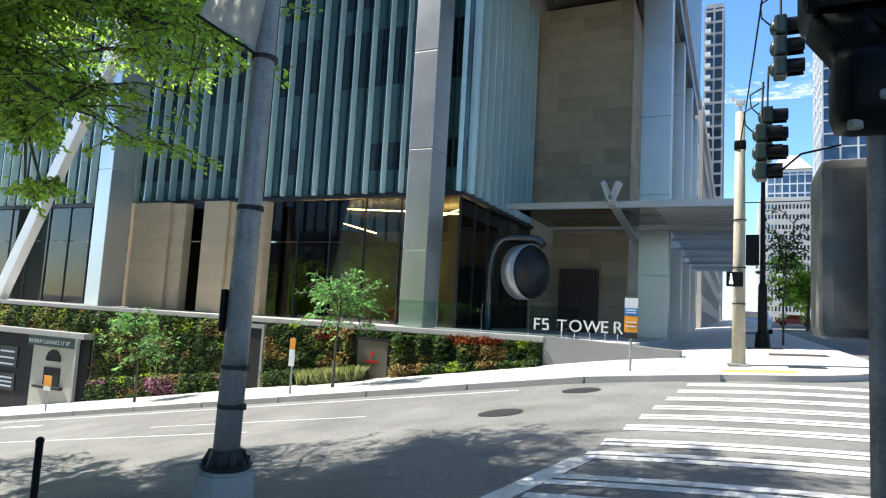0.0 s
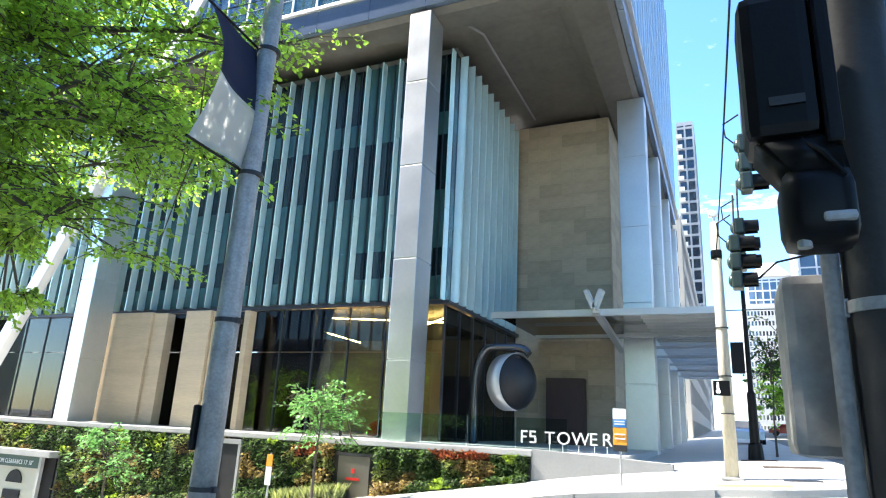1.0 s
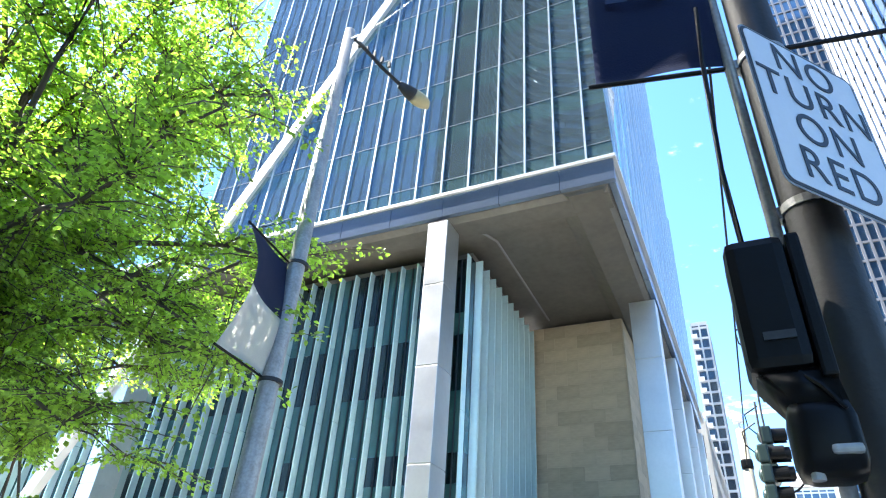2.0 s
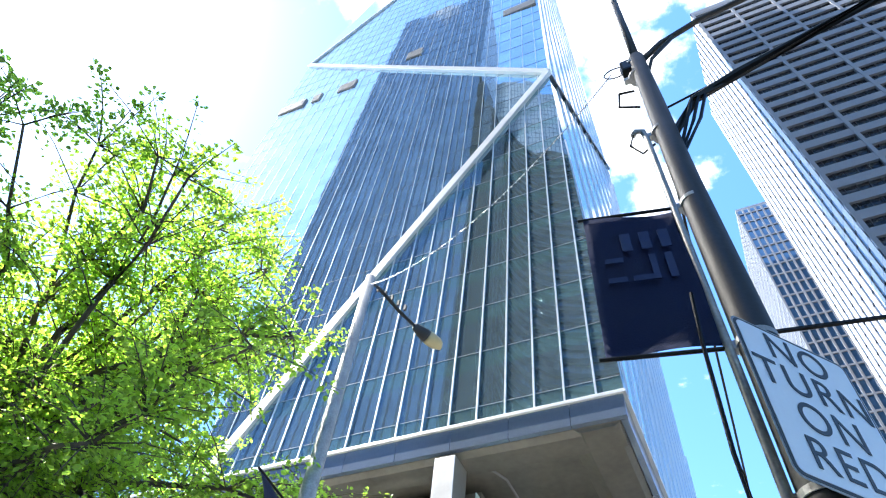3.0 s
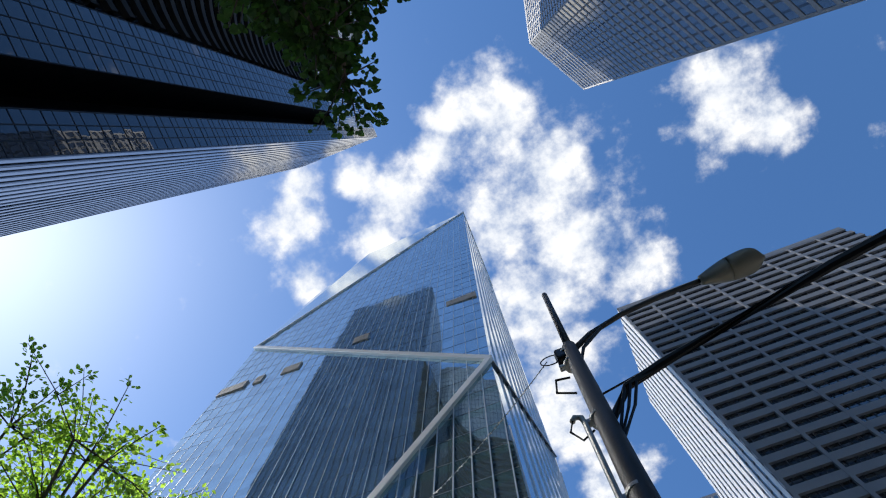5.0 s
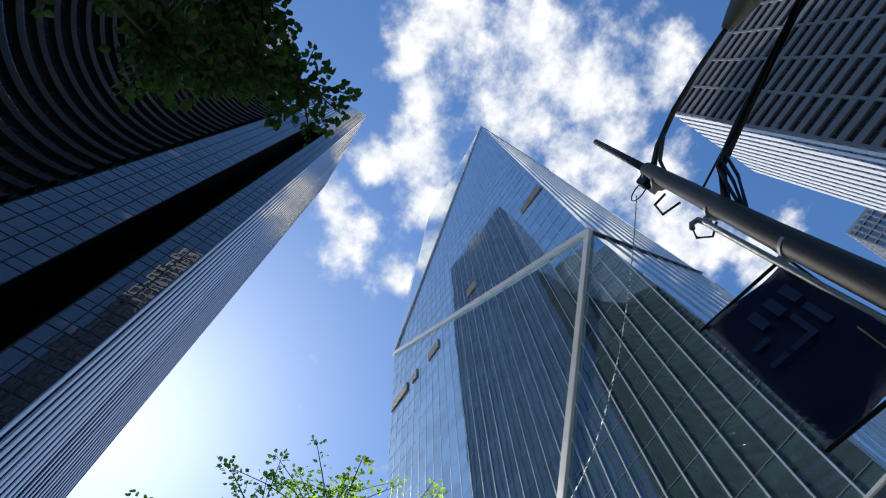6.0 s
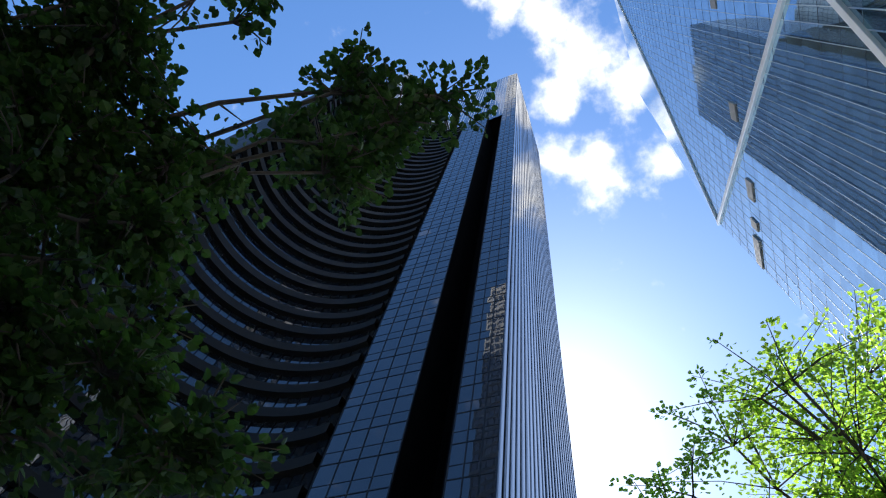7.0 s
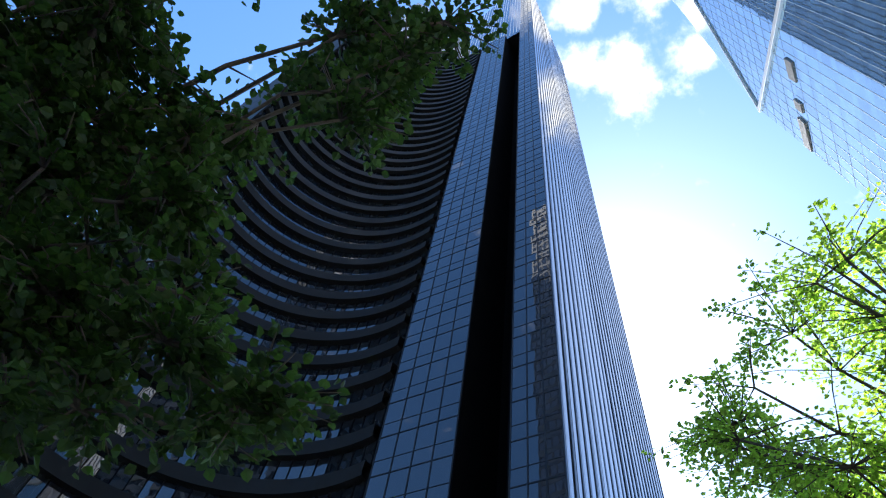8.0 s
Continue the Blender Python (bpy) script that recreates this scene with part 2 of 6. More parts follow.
def pane_grid(poly, axis, us, zs, tilt, rnd):
    """A flat facet cut into panes along u (x or y) and z, each pane set a little askew."""
    bm = bmesh.new()
    bm.faces.new([bm.verts.new(p) for p in poly])
    nu = Vector((1, 0, 0)) if axis == "x" else Vector((0, 1, 0))
    for u in us:
        bmesh.ops.bisect_plane(bm, geom=bm.verts[:] + bm.edges[:] + bm.faces[:], plane_co=nu * u, plane_no=nu)
    for z in zs:
        bmesh.ops.bisect_plane(bm, geom=bm.verts[:] + bm.edges[:] + bm.faces[:], plane_co=(0, 0, z), plane_no=(0, 0, 1))
    bmesh.ops.split_edges(bm, edges=bm.edges[:])
    for f in bm.faces:
        c = f.calc_center_median()
        q = Euler((rnd.gauss(0, tilt), rnd.gauss(0, tilt), rnd.gauss(0, tilt))).to_matrix()
        for v in f.verts:
            v.co = c + q @ (v.co - c)
    return bm


def chord(poly, i, c):
    """The two points in which the plane of coordinate i = c cuts the outline poly."""
    out = []
    for k in range(len(poly)):
        a, b = Vector(poly[k]), Vector(poly[(k + 1) % len(poly)])
        if (a[i] - c) * (b[i] - c) < 0:
            out.append(a.lerp(b, (c - a[i]) / (b[i] - a[i])))
    return out[:2] if len(out) >= 2 else None


def ruled(bm, poly, i, values, w, d, n, lift):
    """Bars on a facet wherever coordinate i takes one of the values."""
    for c in values:
        s = chord(poly, i, c)
        if s and (s[1] - s[0]).length > 0.3:
            o = Vector(n).normalized() * lift
            bar(bm, s[0] + o, s[1] + o, w, d, n)
    return bm


def each(name, rows, m, adder, bevel=0.0, label=""):
    """One part for every block in rows."""
    for r in rows:
        adder(name, boxes([r], bevel), m, label)


def steps(a, b, s):
    return [a + s * k for k in range(int((b - a) / s) + 1)]


def ground_z(x, y):
    """The lie of the land: the side street climbs steeply to the avenue, which rises gently."""
    zx = 0.16 * x if x < -1.0 else -0.16 + 0.03 * (min(x, 40) + 1.0)
    if -5 < x < 3:                                  # eases over into the avenue
        k = (x + 5) / 8
        zx = (0.16 * -5) * (1 - k) ** 2 + 2 * k * (1 - k) * -0.12 + k * k * (-0.16 + 0.03 * 4.0)
    zx = max(zx, -16)
    yy = min(max(y, -60), 400)
    zy = 0.05 * yy if yy < 20 else 1.0 + 0.0175 * (yy - 20)
    if yy < 0:
        zy = 0.02 * yy
    return zx + zy


def draped(bm, xs, ys, lift=0.0):
    """A sheet over the land on the grid xs by ys."""
    g = [[bm.verts.new((x, y, ground_z(x, y) + lift)) for x in xs] for y in ys]
    for j in range(len(ys) - 1):
        for i in range(len(xs) - 1):
            bm.faces.new((g[j][i], g[j][i + 1], g[j + 1][i + 1], g[j + 1][i]))
    return bm


# ---------------------------------------------------------------- ground, road, pavements
def frange(a, b, s):
    n = max(1, round((b - a) / s))
    return [a + (b - a) * k / n for k in range(n + 1)]


KERB_FAR, KERB_NEAR = 15.4, 5.3
GX = [-2500, -600, -120] + frange(-90, 60, 2.0) + [120, 600, 2500]
GY = [-2500, -600, -120] + frange(-60, 120, 2.5) + [200, 400, 900, 2500]
tagged(part("ground", draped(bmesh.new(), GX, GY, -0.35), M_ASPHALT), "city ground under the streets, grey asphalt", "ground", kind="structure")
tagged(part("road", draped(bmesh.new(), frange(-90, 24, 1.0), frange(-60, 5.0, 2.0) + frange(5.5, 20, 0.7) + frange(21, 240, 3.0), -0.14), M_ASPHALT),
       "sunlit grey asphalt street climbing to a crossing", "road", kind="structure")


def slab(name, xs, ys, label, keep=None):
    """A pavement: a draped top with a kerb's depth below it."""
    bm = draped(bmesh.new(), xs, ys)
    if keep:
        for v in bm.verts:
            keep(v)
    r = bmesh.ops.extrude_face_region(bm, geom=bm.faces[:])
    for v in r["geom"]:
        if isinstance(v, bmesh.types.BMVert):
            v.co.z -= 0.4
    bmesh.ops.recalc_face_normals(bm, faces=bm.faces[:])
    return tagged(part(name, bm, M_PAVE), label, "pavement", kind="structure")


def corner_keep(v):
    """Rounds the far street corner."""
    cx, cy, r = 0.6, KERB_FAR + 2.6, 2.6
    d = Vector((v.co.x - cx, v.co.y - cy))
    if d.x > 0 and d.y < 0 and max(abs(d.x), abs(d.y)) > 0.01:
        k = max(abs(d.x), abs(d.y)) / d.length
        v.co.x, v.co.y = cx + d.x * k, cy + d.y * k
        v.co.z = ground_z(v.co.x, v.co.y)


pave_far = slab("pavement", frange(-90, -2.0, 0.8) + frange(-1.8, 0.6, 0.4) + frange(0.86, 3.2, 0.26), frange(KERB_FAR, 18.0, 0.26) + frange(18.4, 20.4, 0.4) + frange(21, 240, 3.0), "pale concrete pavement with a raised kerb", corner_keep)
pave_near = slab("pavement", frange(-90, 3.4, 0.6), frange(-60, KERB_NEAR, 0.6), "shaded concrete pavement at the near corner")
pave_east = slab("pavement", frange(21.5, 60, 2.0), frange(20, 240, 3.0), "concrete pavement across the avenue")

# kerb stones along the far side
kerb = bmesh.new()
for x in frange(-60, -0.2, 3.0)[:-1]:
    for a, b in ((x + 0.01, x + 2.95),):
        bar(kerb, (a, KERB_FAR - 0.08, ground_z(a, KERB_FAR) - 0.13), (b, KERB_FAR - 0.08, ground_z(b, KERB_FAR) - 0.13), 0.16, 0.28, (0, 0, 1))
tagged(part("kerb", kerb, M_KERB), "grey concrete kerb along the climbing street", "kerb", kind="structure")


def patch(x0, x1, y0, y1, lift):
    """A thin sheet lying on the pavement."""
    bm = draped(bmesh.new(), frange(x0, x1, 0.3), frange(y0, y1, 0.3), lift)
    r = bmesh.ops.extrude_face_region(bm, geom=bm.faces[:])
    bmesh.ops.translate(bm, vec=(0, 0, -0.05), verts=[v for v in r["geom"] if isinstance(v, bmesh.types.BMVert)])
    bmesh.ops.recalc_face_normals(bm, faces=bm.faces[:])
    return bm


def stripe(x0, x1, y0, y1, skew=0.0):
    bm = bmesh.new()
    xs = frange(x0, x1, 0.5)
    lo = [bm.verts.new((x, y0 + skew * (x - x0), ground_z(x, y0 + skew * (x - x0)) - 0.134)) for x in xs]
    hi = [bm.verts.new((x, y1 + skew * (x - x0), ground_z(x, y1 + skew * (x - x0)) - 0.134)) for x in xs]
    for k in range(len(xs) - 1):
        bm.faces.new((lo[k], lo[k + 1], hi[k + 1], hi[k]))
    return bm


road_marks = thing("crosswalk", "worn white ladder crosswalk painted on asphalt", "road marking", kind="structure")

# ---------------------------------------------------------------- faceted glass tower
rnd = random.Random(4)
TY = 22.0
ZG = 21.4                                       # foot of the tower's glass
B0, D0, W0 = Vector((-2.8, TY, ZG)), Vector((-26.8, TY, ZG)), Vector((-41.5, 21.75, ZG))
FR, FL, AP = Vector((-4.4, 22.8, 64.2)), Vector((-45.6, 22.0, 107.6)), Vector((-5.2, 24.7, 204.0))
BN0, BN, TN = Vector((-2.9, 60.0, ZG)), Vector((-2.6, 51.0, 91.0)), Vector((-5.0, 51.0, 204.0))
WN0, WN, VV, VU = Vector((-42.5, 60.0, ZG)), Vector((-47.6, 60.0, 112.3)), Vector((-50.5, 27.0, 166.0)), Vector((-40.0, 27.0, 210.0))
tower = thing("office_tower", "tall faceted blue glass office tower with white diagonal bands", "tower", (-25, 40, 0))
tower_inv = Matrix.Translation((25, -40, 0))


def on_tower(name, bm, m, label="", parent=None, smooth=False):
    bm.transform(tower_inv)
    return part(name, bm, m, parent or tower, label, smooth)


FLOORS = steps(22.3, 206, 3.87)
SILLS = [z - 1.25 for z in FLOORS[1:]]
XM = [-4.05 - 1.48 * k for k in range(30)]
YM = steps(22.5, 60, 1.45)
south = [("facade_lower", (D0, B0, FR)), ("facade_middle", (W0, D0, FR, FL)), ("facade_upper", (FL, FR, AP))]
for nm, poly in south:
    panes = pane_grid(poly, "x", XM, sorted(FLOORS + SILLS), 0.0007, rnd)
    if nm == "facade_lower":
        # teal spandrel glass below each floor line, clearer office glass above it
        for f in panes.faces:
            zc = f.calc_center_median().z
            b = bmesh.new()
            b.faces.new([b.verts.new(v.co) for v in f.verts])
            span_ = any(z - 1.25 < zc < z for z in FLOORS)
            on_tower("spandrel_pane" if span_ else "pane", b, M_F5_SPAN if span_ else M_F5)
        panes.free()
    else:
        tagged(on_tower(nm, panes, M_F5, "blue reflective glass panes"), kind="stuff")
    n = (poly[1] - poly[0]).cross(poly[2] - poly[0])
    n = n if n.y < 0 else -n
    fin = bmesh.new()
    ruled(fin, poly, 0, XM, *((0.085, 0.06) if nm == "facade_lower" else (0.04, 0.02)), n, 0.03)
    tagged(on_tower("mullion", fin, M_MULL, "pale aluminium mullions"), kind="stuff")
    tr = bmesh.new()
    ruled(tr, poly, 2, FLOORS, 0.03, 0.02, n, 0.012)
    tagged(on_tower("transom", tr, M_RB_BAND if nm == "facade_lower" else M_DARK_MULL), kind="stuff")
east = [("facade_east_lower", (B0, BN0, BN, FR)), ("facade_east_upper", (FR, BN, TN, AP))]
for nm, poly in east:
    bm = pane_grid(poly[:3], "y", YM, FLOORS, 0.001, rnd)
    tagged(on_tower(nm, bm, M_F5), kind="stuff")
    tagged(on_tower(nm, pane_grid((poly[0], poly[2], poly[3]), "y", YM, FLOORS, 0.001, rnd), M_F5), kind="stuff")
    fin = bmesh.new()
    for tri in ((poly[0], poly[1], poly[2]), (poly[0], poly[2], poly[3])):
        ruled(fin, tri, 1, YM[::2], 0.07, 0.12, (1, 0, 0), 0.07)
    on_tower("mullion", fin, M_MULL)
west = [("facade_west", (WN0, W0, FL, WN)), ("crown_west", (WN, FL, VV)), ("crown_west", (FL, VU, VV)), ("crown_west", (FL, AP, VU)), ("crown_top", (VU, AP, TN)), ("crown_top", (VV, VU, TN)), ("crown_back", (WN, VV, TN)), ("facade_north", (BN0, WN0, WN, BN)), ("facade_north", (BN, WN, TN))]
for nm, poly in west:
    bm = bmesh.new()
    bm.faces.new([bm.verts.new(p) for p in poly])
    on_tower(nm, bm, M_F5)


def band(a, b, w, d, up=(0, -1, 0)):
    bm = bmesh.new()
    bar(bm, a, b, w, d, up)
    bmesh.ops.bevel(bm, geom=bm.edges[:], offset=0.04, segments=1, affect="EDGES")
    return bm


OUT = Vector((0, -0.15, 0))
G0 = Vector((-37.4, 21.9, 1.0))
on_tower("diagonal_band", band(G0 + OUT, FR + OUT, 0.78, 0.5), M_WHITE_STEEL, "pale steel diagonal band folding round the glass")
on_tower("diagonal_band", band(FR + OUT, FL + OUT, 0.78, 0.5), M_WHITE_STEEL, "pale steel diagonal band folding round the glass")
on_tower("edge_trim", band(FL + OUT, AP + OUT, 0.4, 0.35), M_WHITE_STEEL)
on_tower("edge_trim", band(FR + Vector((0.1, 0, 0)), BN + Vector((0.1, 0, 0)), 0.35, 0.3, (1, 0, 0)), M_DARK_MULL)
on_tower("edge_trim", band(AP, TN, 0.3, 0.3, (1, 0, 0)), M_WHITE_STEEL)
# louvre panels set in the glass
def facet_y(a, b, c, x, z):
    """The depth of the facet through a, b, c at x and z."""
    n = (b - a).cross(c - a)
    return a.y - (n.x * (x - a.x) + n.z * (z - a.z)) / n.y


for x, z, w in ((-44.4, 85.4, 4.3), (-38.7, 85.4, 1.3), (-34.4, 85.4, 2.8), (-24.0, 88.6, 2.4), (-9.6, 91.9, 4.7)):
    upper_ = z > FR.z + (FL.z - FR.z) * (x - FR.x) / (FL.x - FR.x)
    y = facet_y(*((FL, FR, AP) if upper_ else (D0, FR, FL)), x + w / 2, z + 1.3)
    louvre = on_tower("louvre_panel", boxes([(x, x + w, y - 0.16, y + 0.1, z, z + 2.6)]), M_LOUVRE, "grey louvre panel among the glass")
    for k in range(6):
        on_tower("slat", boxes([(x, x + w, y - 0.2, y - 0.165, z + 0.1 + 0.42 * k, z + 0.35 + 0.42 * k)]), M_LOUVRE, "", louvre)

# the soffit and its edge beam
on_tower("edge_ledge", boxes([(-47, -2.72, 21.86, 22.3, 21.2, 21.385), (-3.2, -2.72, 22.31, 60, 21.2, 21.385)], 0.02), M_WHITE_STEEL, "pale ledge below the tower's glass")
for xa in steps(-46.8, -4.4, 2.96):
    on_tower("fascia_panel", boxes([(xa + 0.015, min(xa + 2.945, -2.86), 21.98, 22.25, 20.0, 21.195)], 0.01), M_FASCIA, "blue-grey glossy panel along the lower edge")
for ya in steps(22.26, 57, 2.96):
    on_tower("fascia_panel", boxes([(-3.2, -2.9, ya + 0.015, ya + 2.945, 20.0, 21.195)], 0.01), M_FASCIA)
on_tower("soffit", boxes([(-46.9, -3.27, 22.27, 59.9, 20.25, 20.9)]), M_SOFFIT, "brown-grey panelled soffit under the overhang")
bm = bmesh.new()
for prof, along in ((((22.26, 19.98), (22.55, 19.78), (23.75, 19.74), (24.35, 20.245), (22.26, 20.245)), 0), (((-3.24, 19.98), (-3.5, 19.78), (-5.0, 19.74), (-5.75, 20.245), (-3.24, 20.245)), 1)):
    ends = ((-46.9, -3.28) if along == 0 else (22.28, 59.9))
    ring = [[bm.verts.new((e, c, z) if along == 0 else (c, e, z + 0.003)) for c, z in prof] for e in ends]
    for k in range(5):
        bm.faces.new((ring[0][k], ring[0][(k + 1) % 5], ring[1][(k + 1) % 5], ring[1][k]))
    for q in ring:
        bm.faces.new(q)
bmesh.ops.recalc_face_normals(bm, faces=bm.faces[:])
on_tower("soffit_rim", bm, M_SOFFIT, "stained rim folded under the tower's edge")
bm = bmesh.new()
pipe(bm, [(-44, 23.75, 20.2), (-12.4, 23.75, 20.2), (-11.0, 23.85, 20.2), (-10.0, 24.3, 20.2), (-9.6, 25.2, 20.2), (-9.6, 34.6, 20.2)], 0.07, 6)
on_tower("soffit_seam", bm, M_CONC, "rounded seam following the podium's outline")


def column(x0, x1, y0, y1, z0, z1, joints):
    """A steel-clad pier in stacked sheets with thin open joints."""
    core_ = on_tower("column", boxes([(x0 + 0.04, x1 - 0.04, y0 + 0.04, y1 - 0.04, z0, z1)]), M_STEEL, "tall brushed-steel clad column")
    zz = [z0] + joints + [z1]
    for a, b in zip(zz, zz[1:]):
        on_tower("sheet", boxes([(x0, x1, y0, y1, a + 0.02, b - 0.02)], 0.02), M_STEEL, "", core_)


JN = [4.0, 8.1, 12.2, 16.2]
for x in (-12.0, -30.6, -44.0):
    column(x, x + 1.05, 22.0, 23.4, 0.95, 19.75, JN)
for y in (33.0, 41.5, 50.0, 58.0):
    column(-4.4, -2.95, y, y + 1.2, 0.6, 19.75, JN)

# ---------------------------------------------------------------- glazed podium under the tower
PY, PX, PB = 24.8, -10.8, 35.0
podium = thing("podium", "glazed podium with upright pale green glass fins above a tall lobby", "building", (-25, 30, 0))
pod_inv = Matrix.Translation((25, -30, 0))


def on_podium(name, bm, m, label="", parent=None, smooth=False):
    bm.transform(pod_inv)
    return part(name, bm, m, parent or podium, label, smooth)


ZL, ZP = 6.95, 19.2
rowsz = [ZL, 8.0, 9.3, 11.0, 12.1, 14.9, 16.1, ZP]
dark_rows = ((8.0, 9.3), (12.1, 14.9), (16.1, ZP))
polyS = [Vector(p) for p in ((-46, PY, ZL), (PX, PY, ZL), (PX, PY, ZP), (-46, PY, ZP))]
polyE = [Vector(p) for p in ((PX, PY, ZL), (PX, PB, ZL), (PX, PB, ZP), (PX, PY, ZP))]
for panes in (pane_grid(polyS, "x", steps(-46, PX - 0.3, 0.95), rowsz, 0.003, rnd), pane_grid(polyE, "y", steps(PY + 0.95, PB, 0.95), rowsz, 0.003, rnd)):
    for f in panes.faces:
        zc = f.calc_center_median().z
        b = bmesh.new()
        b.faces.new([b.verts.new(v.co) for v in f.verts])
        clear_ = any(lo < zc < hi for lo, hi in dark_rows) and rnd.random() < 0.82
        on_podium("window_pane" if clear_ else "spandrel_pane", b, M_POD_GLASS if clear_ else M_POD_SPAN)
    panes.free()
for x in steps(-46, PX - 0.2, 0.95) + [PX - 0.05]:
    for z0, z1 in ((ZL - 0.1, 11.0), (11.03, 15.0), (15.03, ZP)):
        on_podium("glass_fin", boxes([(x - 0.03, x + 0.03, PY - 0.45, PY - 0.03, z0, z1)]), M_POD_FIN)
for y in steps(PY + 0.5, PB - 0.4, 0.95):
    on_podium("glass_fin", boxes([(PX + 0.03, PX + 0.42, y - 0.035, y + 0.035, ZL - 0.1, ZP)]), M_POD_FIN)
each("mullion", [(x + 0.445, x + 0.505, PY - 0.06, PY - 0.01, ZL, ZP) for x in steps(-46, PX - 1.0, 0.95)], M_DARK_MULL, on_podium)
on_podium("floor_edge", boxes([(-46, PX + 0.25, PY - 0.25, PY + 0.1, ZL - 0.28, ZL - 0.12), (PX - 0.1, PX + 0.25, PY + 0.12, PB, ZL - 0.28, ZL - 0.12)]), M_DARK_MULL)
on_podium("roof_slab", boxes([(-46, PX, PY + 0.1, PB, ZP, ZP + 0.35)]), M_SOFFIT)
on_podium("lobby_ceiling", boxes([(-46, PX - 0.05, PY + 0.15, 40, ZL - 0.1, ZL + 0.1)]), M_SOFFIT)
# lobby glass
LZ = 0.95
for a, b in zip(steps(-46, PX, 1.9), steps(-46, PX, 1.9)[1:] + [PX]):
    if b > a + 0.1:
        on_podium("lobby_pane", boxes([(a + 0.02, b - 0.02, PY, PY + 0.03, LZ, 4.6), (a + 0.02, b - 0.02, PY, PY + 0.03, 4.64, ZL - 0.3)]), M_LOBBY)
for a in steps(PY, PB - 1.0, 1.7):
    on_podium("lobby_pane", boxes([(PX - 0.03, PX, a + 0.02, min(a + 1.68, PB), LZ, ZL - 0.3)]), M_LOBBY)
each("glazing_bar", [(x - 0.03, x + 0.03, PY - 0.05, PY + 0.08, LZ, ZL - 0.28) for x in steps(-46, PX, 1.9)], M_DARK_MULL, on_podium)
each("glazing_bar", [(PX - 0.06, PX + 0.05, y - 0.03, y + 0.03, LZ, ZL - 0.28) for y in steps(PY, PB, 1.7)], M_DARK_MULL, on_podium)
on_podium("lobby_back_wall", boxes([(-31, PX - 0.3, 37, 37.3, 0.9, ZL)]), M_STONE)

# stone core wall beside the entrance: courses of travertine
core = thing("stone_core_wall", "tall buff travertine wall rising to the soffit", "wall", (-8, 36, 0), kind="structure")

# terrace and its retaining wall
WY = 19.6
tagged(part("terrace", boxes([(-60, -5.4, WY + 0.31, 37, -12, 0.93), (-5.39, -3.0, 21.5, 60, -1, 0.90)]), M_PAVE), "stone terrace in front of the lobby", "terrace", kind="structure")
wall = bmesh.new()
prism(wall, [(-60, WY), (-5.4, WY), (-5.4, WY + 0.3), (-60, WY + 0.3)], -12, 0.82)
tagged(part("retaining_wall", wall, M_CONC), "concrete retaining wall behind the planting", "wall", kind="structure")
tagged(part("wall_coping", boxes([(-60, -5.4, WY - 0.12, WY + 0.42, 0.825, 1.0)], 0.015), M_KERB), "pale stone coping along the terrace edge", "coping", kind="structure")

# ---------------------------------------------------------------- dark tower with concave side
dark = thing("dark_tower", "very tall dark glass tower with a concave banded side", "tower", (-45, -35, 0))
dark_inv = Matrix.Translation((45, 35, 0))


def on_dark(name, bm, m, label="", parent=None, smooth=False):
    bm.transform(dark_inv)
    return part(name, bm, m, parent or dark, label, smooth)


CX, NY, ZT, ZB = -30.1, -10.4, 278.5, 188.5
CF = steps(2.0, 290, 3.95)
# north face: narrow bright fins over dark glass
bm = pane_grid([Vector(p) for p in ((-66, NY, -14), (CX, NY, -14), (CX, NY, ZT), (-66, NY, ZT))], "x", steps(-66, CX, 1.6), [], 0.00015, rnd)
tagged(on_dark("north_glazing", bm, M_CC_N, "dark blue mirrored office glass"), kind="stuff")
each("north_fin", [(x - 0.17, x + 0.17, NY + 0.01, NY + 0.06, -10, ZT) for x in steps(-65.4, CX, 1.6)], M_CC_LINE, on_dark)
# east faces of the corner strip, recess and pier
def east_strip(y0, y1, x, zt, n):
    poly = [Vector(p) for p in ((x, y0, -14), (x, y1, -14), (x, y1, zt), (x, y0, zt))]
    on_dark("east_glazing", pane_grid(poly, "y", [y0 + (y1 - y0) * k / n for k in range(1, n)], [z for c in CF for z in (c, c + 1.5)], 0.0025, rnd), M_CC, "dark blue mirrored office glass")["kind"] = "stuff"
    bm = bmesh.new()
    for k in range(n + 1):
        y = y0 + (y1 - y0) * k / n
        block(bm, x - 0.05, x + 0.05, y - 0.05, y + 0.05, -10, zt)
    for z in CF:
        if z < zt:
            block(bm, x - 0.05, x + 0.04, y0, y1, z - 0.05, z + 0.05)
            block(bm, x - 0.05, x + 0.03, y0, y1, z + 1.46, z + 1.52)
    on_dark("east_mullion", bm, M_CC_BAR)


east_strip(-14.3, NY, CX, ZT, 3)
east_strip(-25.7, -18.6, CX + 0.3, ZB, 4)
# recess walls coloured black to hold the shade of the deep slot
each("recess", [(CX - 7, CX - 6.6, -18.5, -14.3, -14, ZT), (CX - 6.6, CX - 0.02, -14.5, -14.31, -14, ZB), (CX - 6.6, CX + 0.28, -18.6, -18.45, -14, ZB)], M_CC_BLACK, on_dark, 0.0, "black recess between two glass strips")
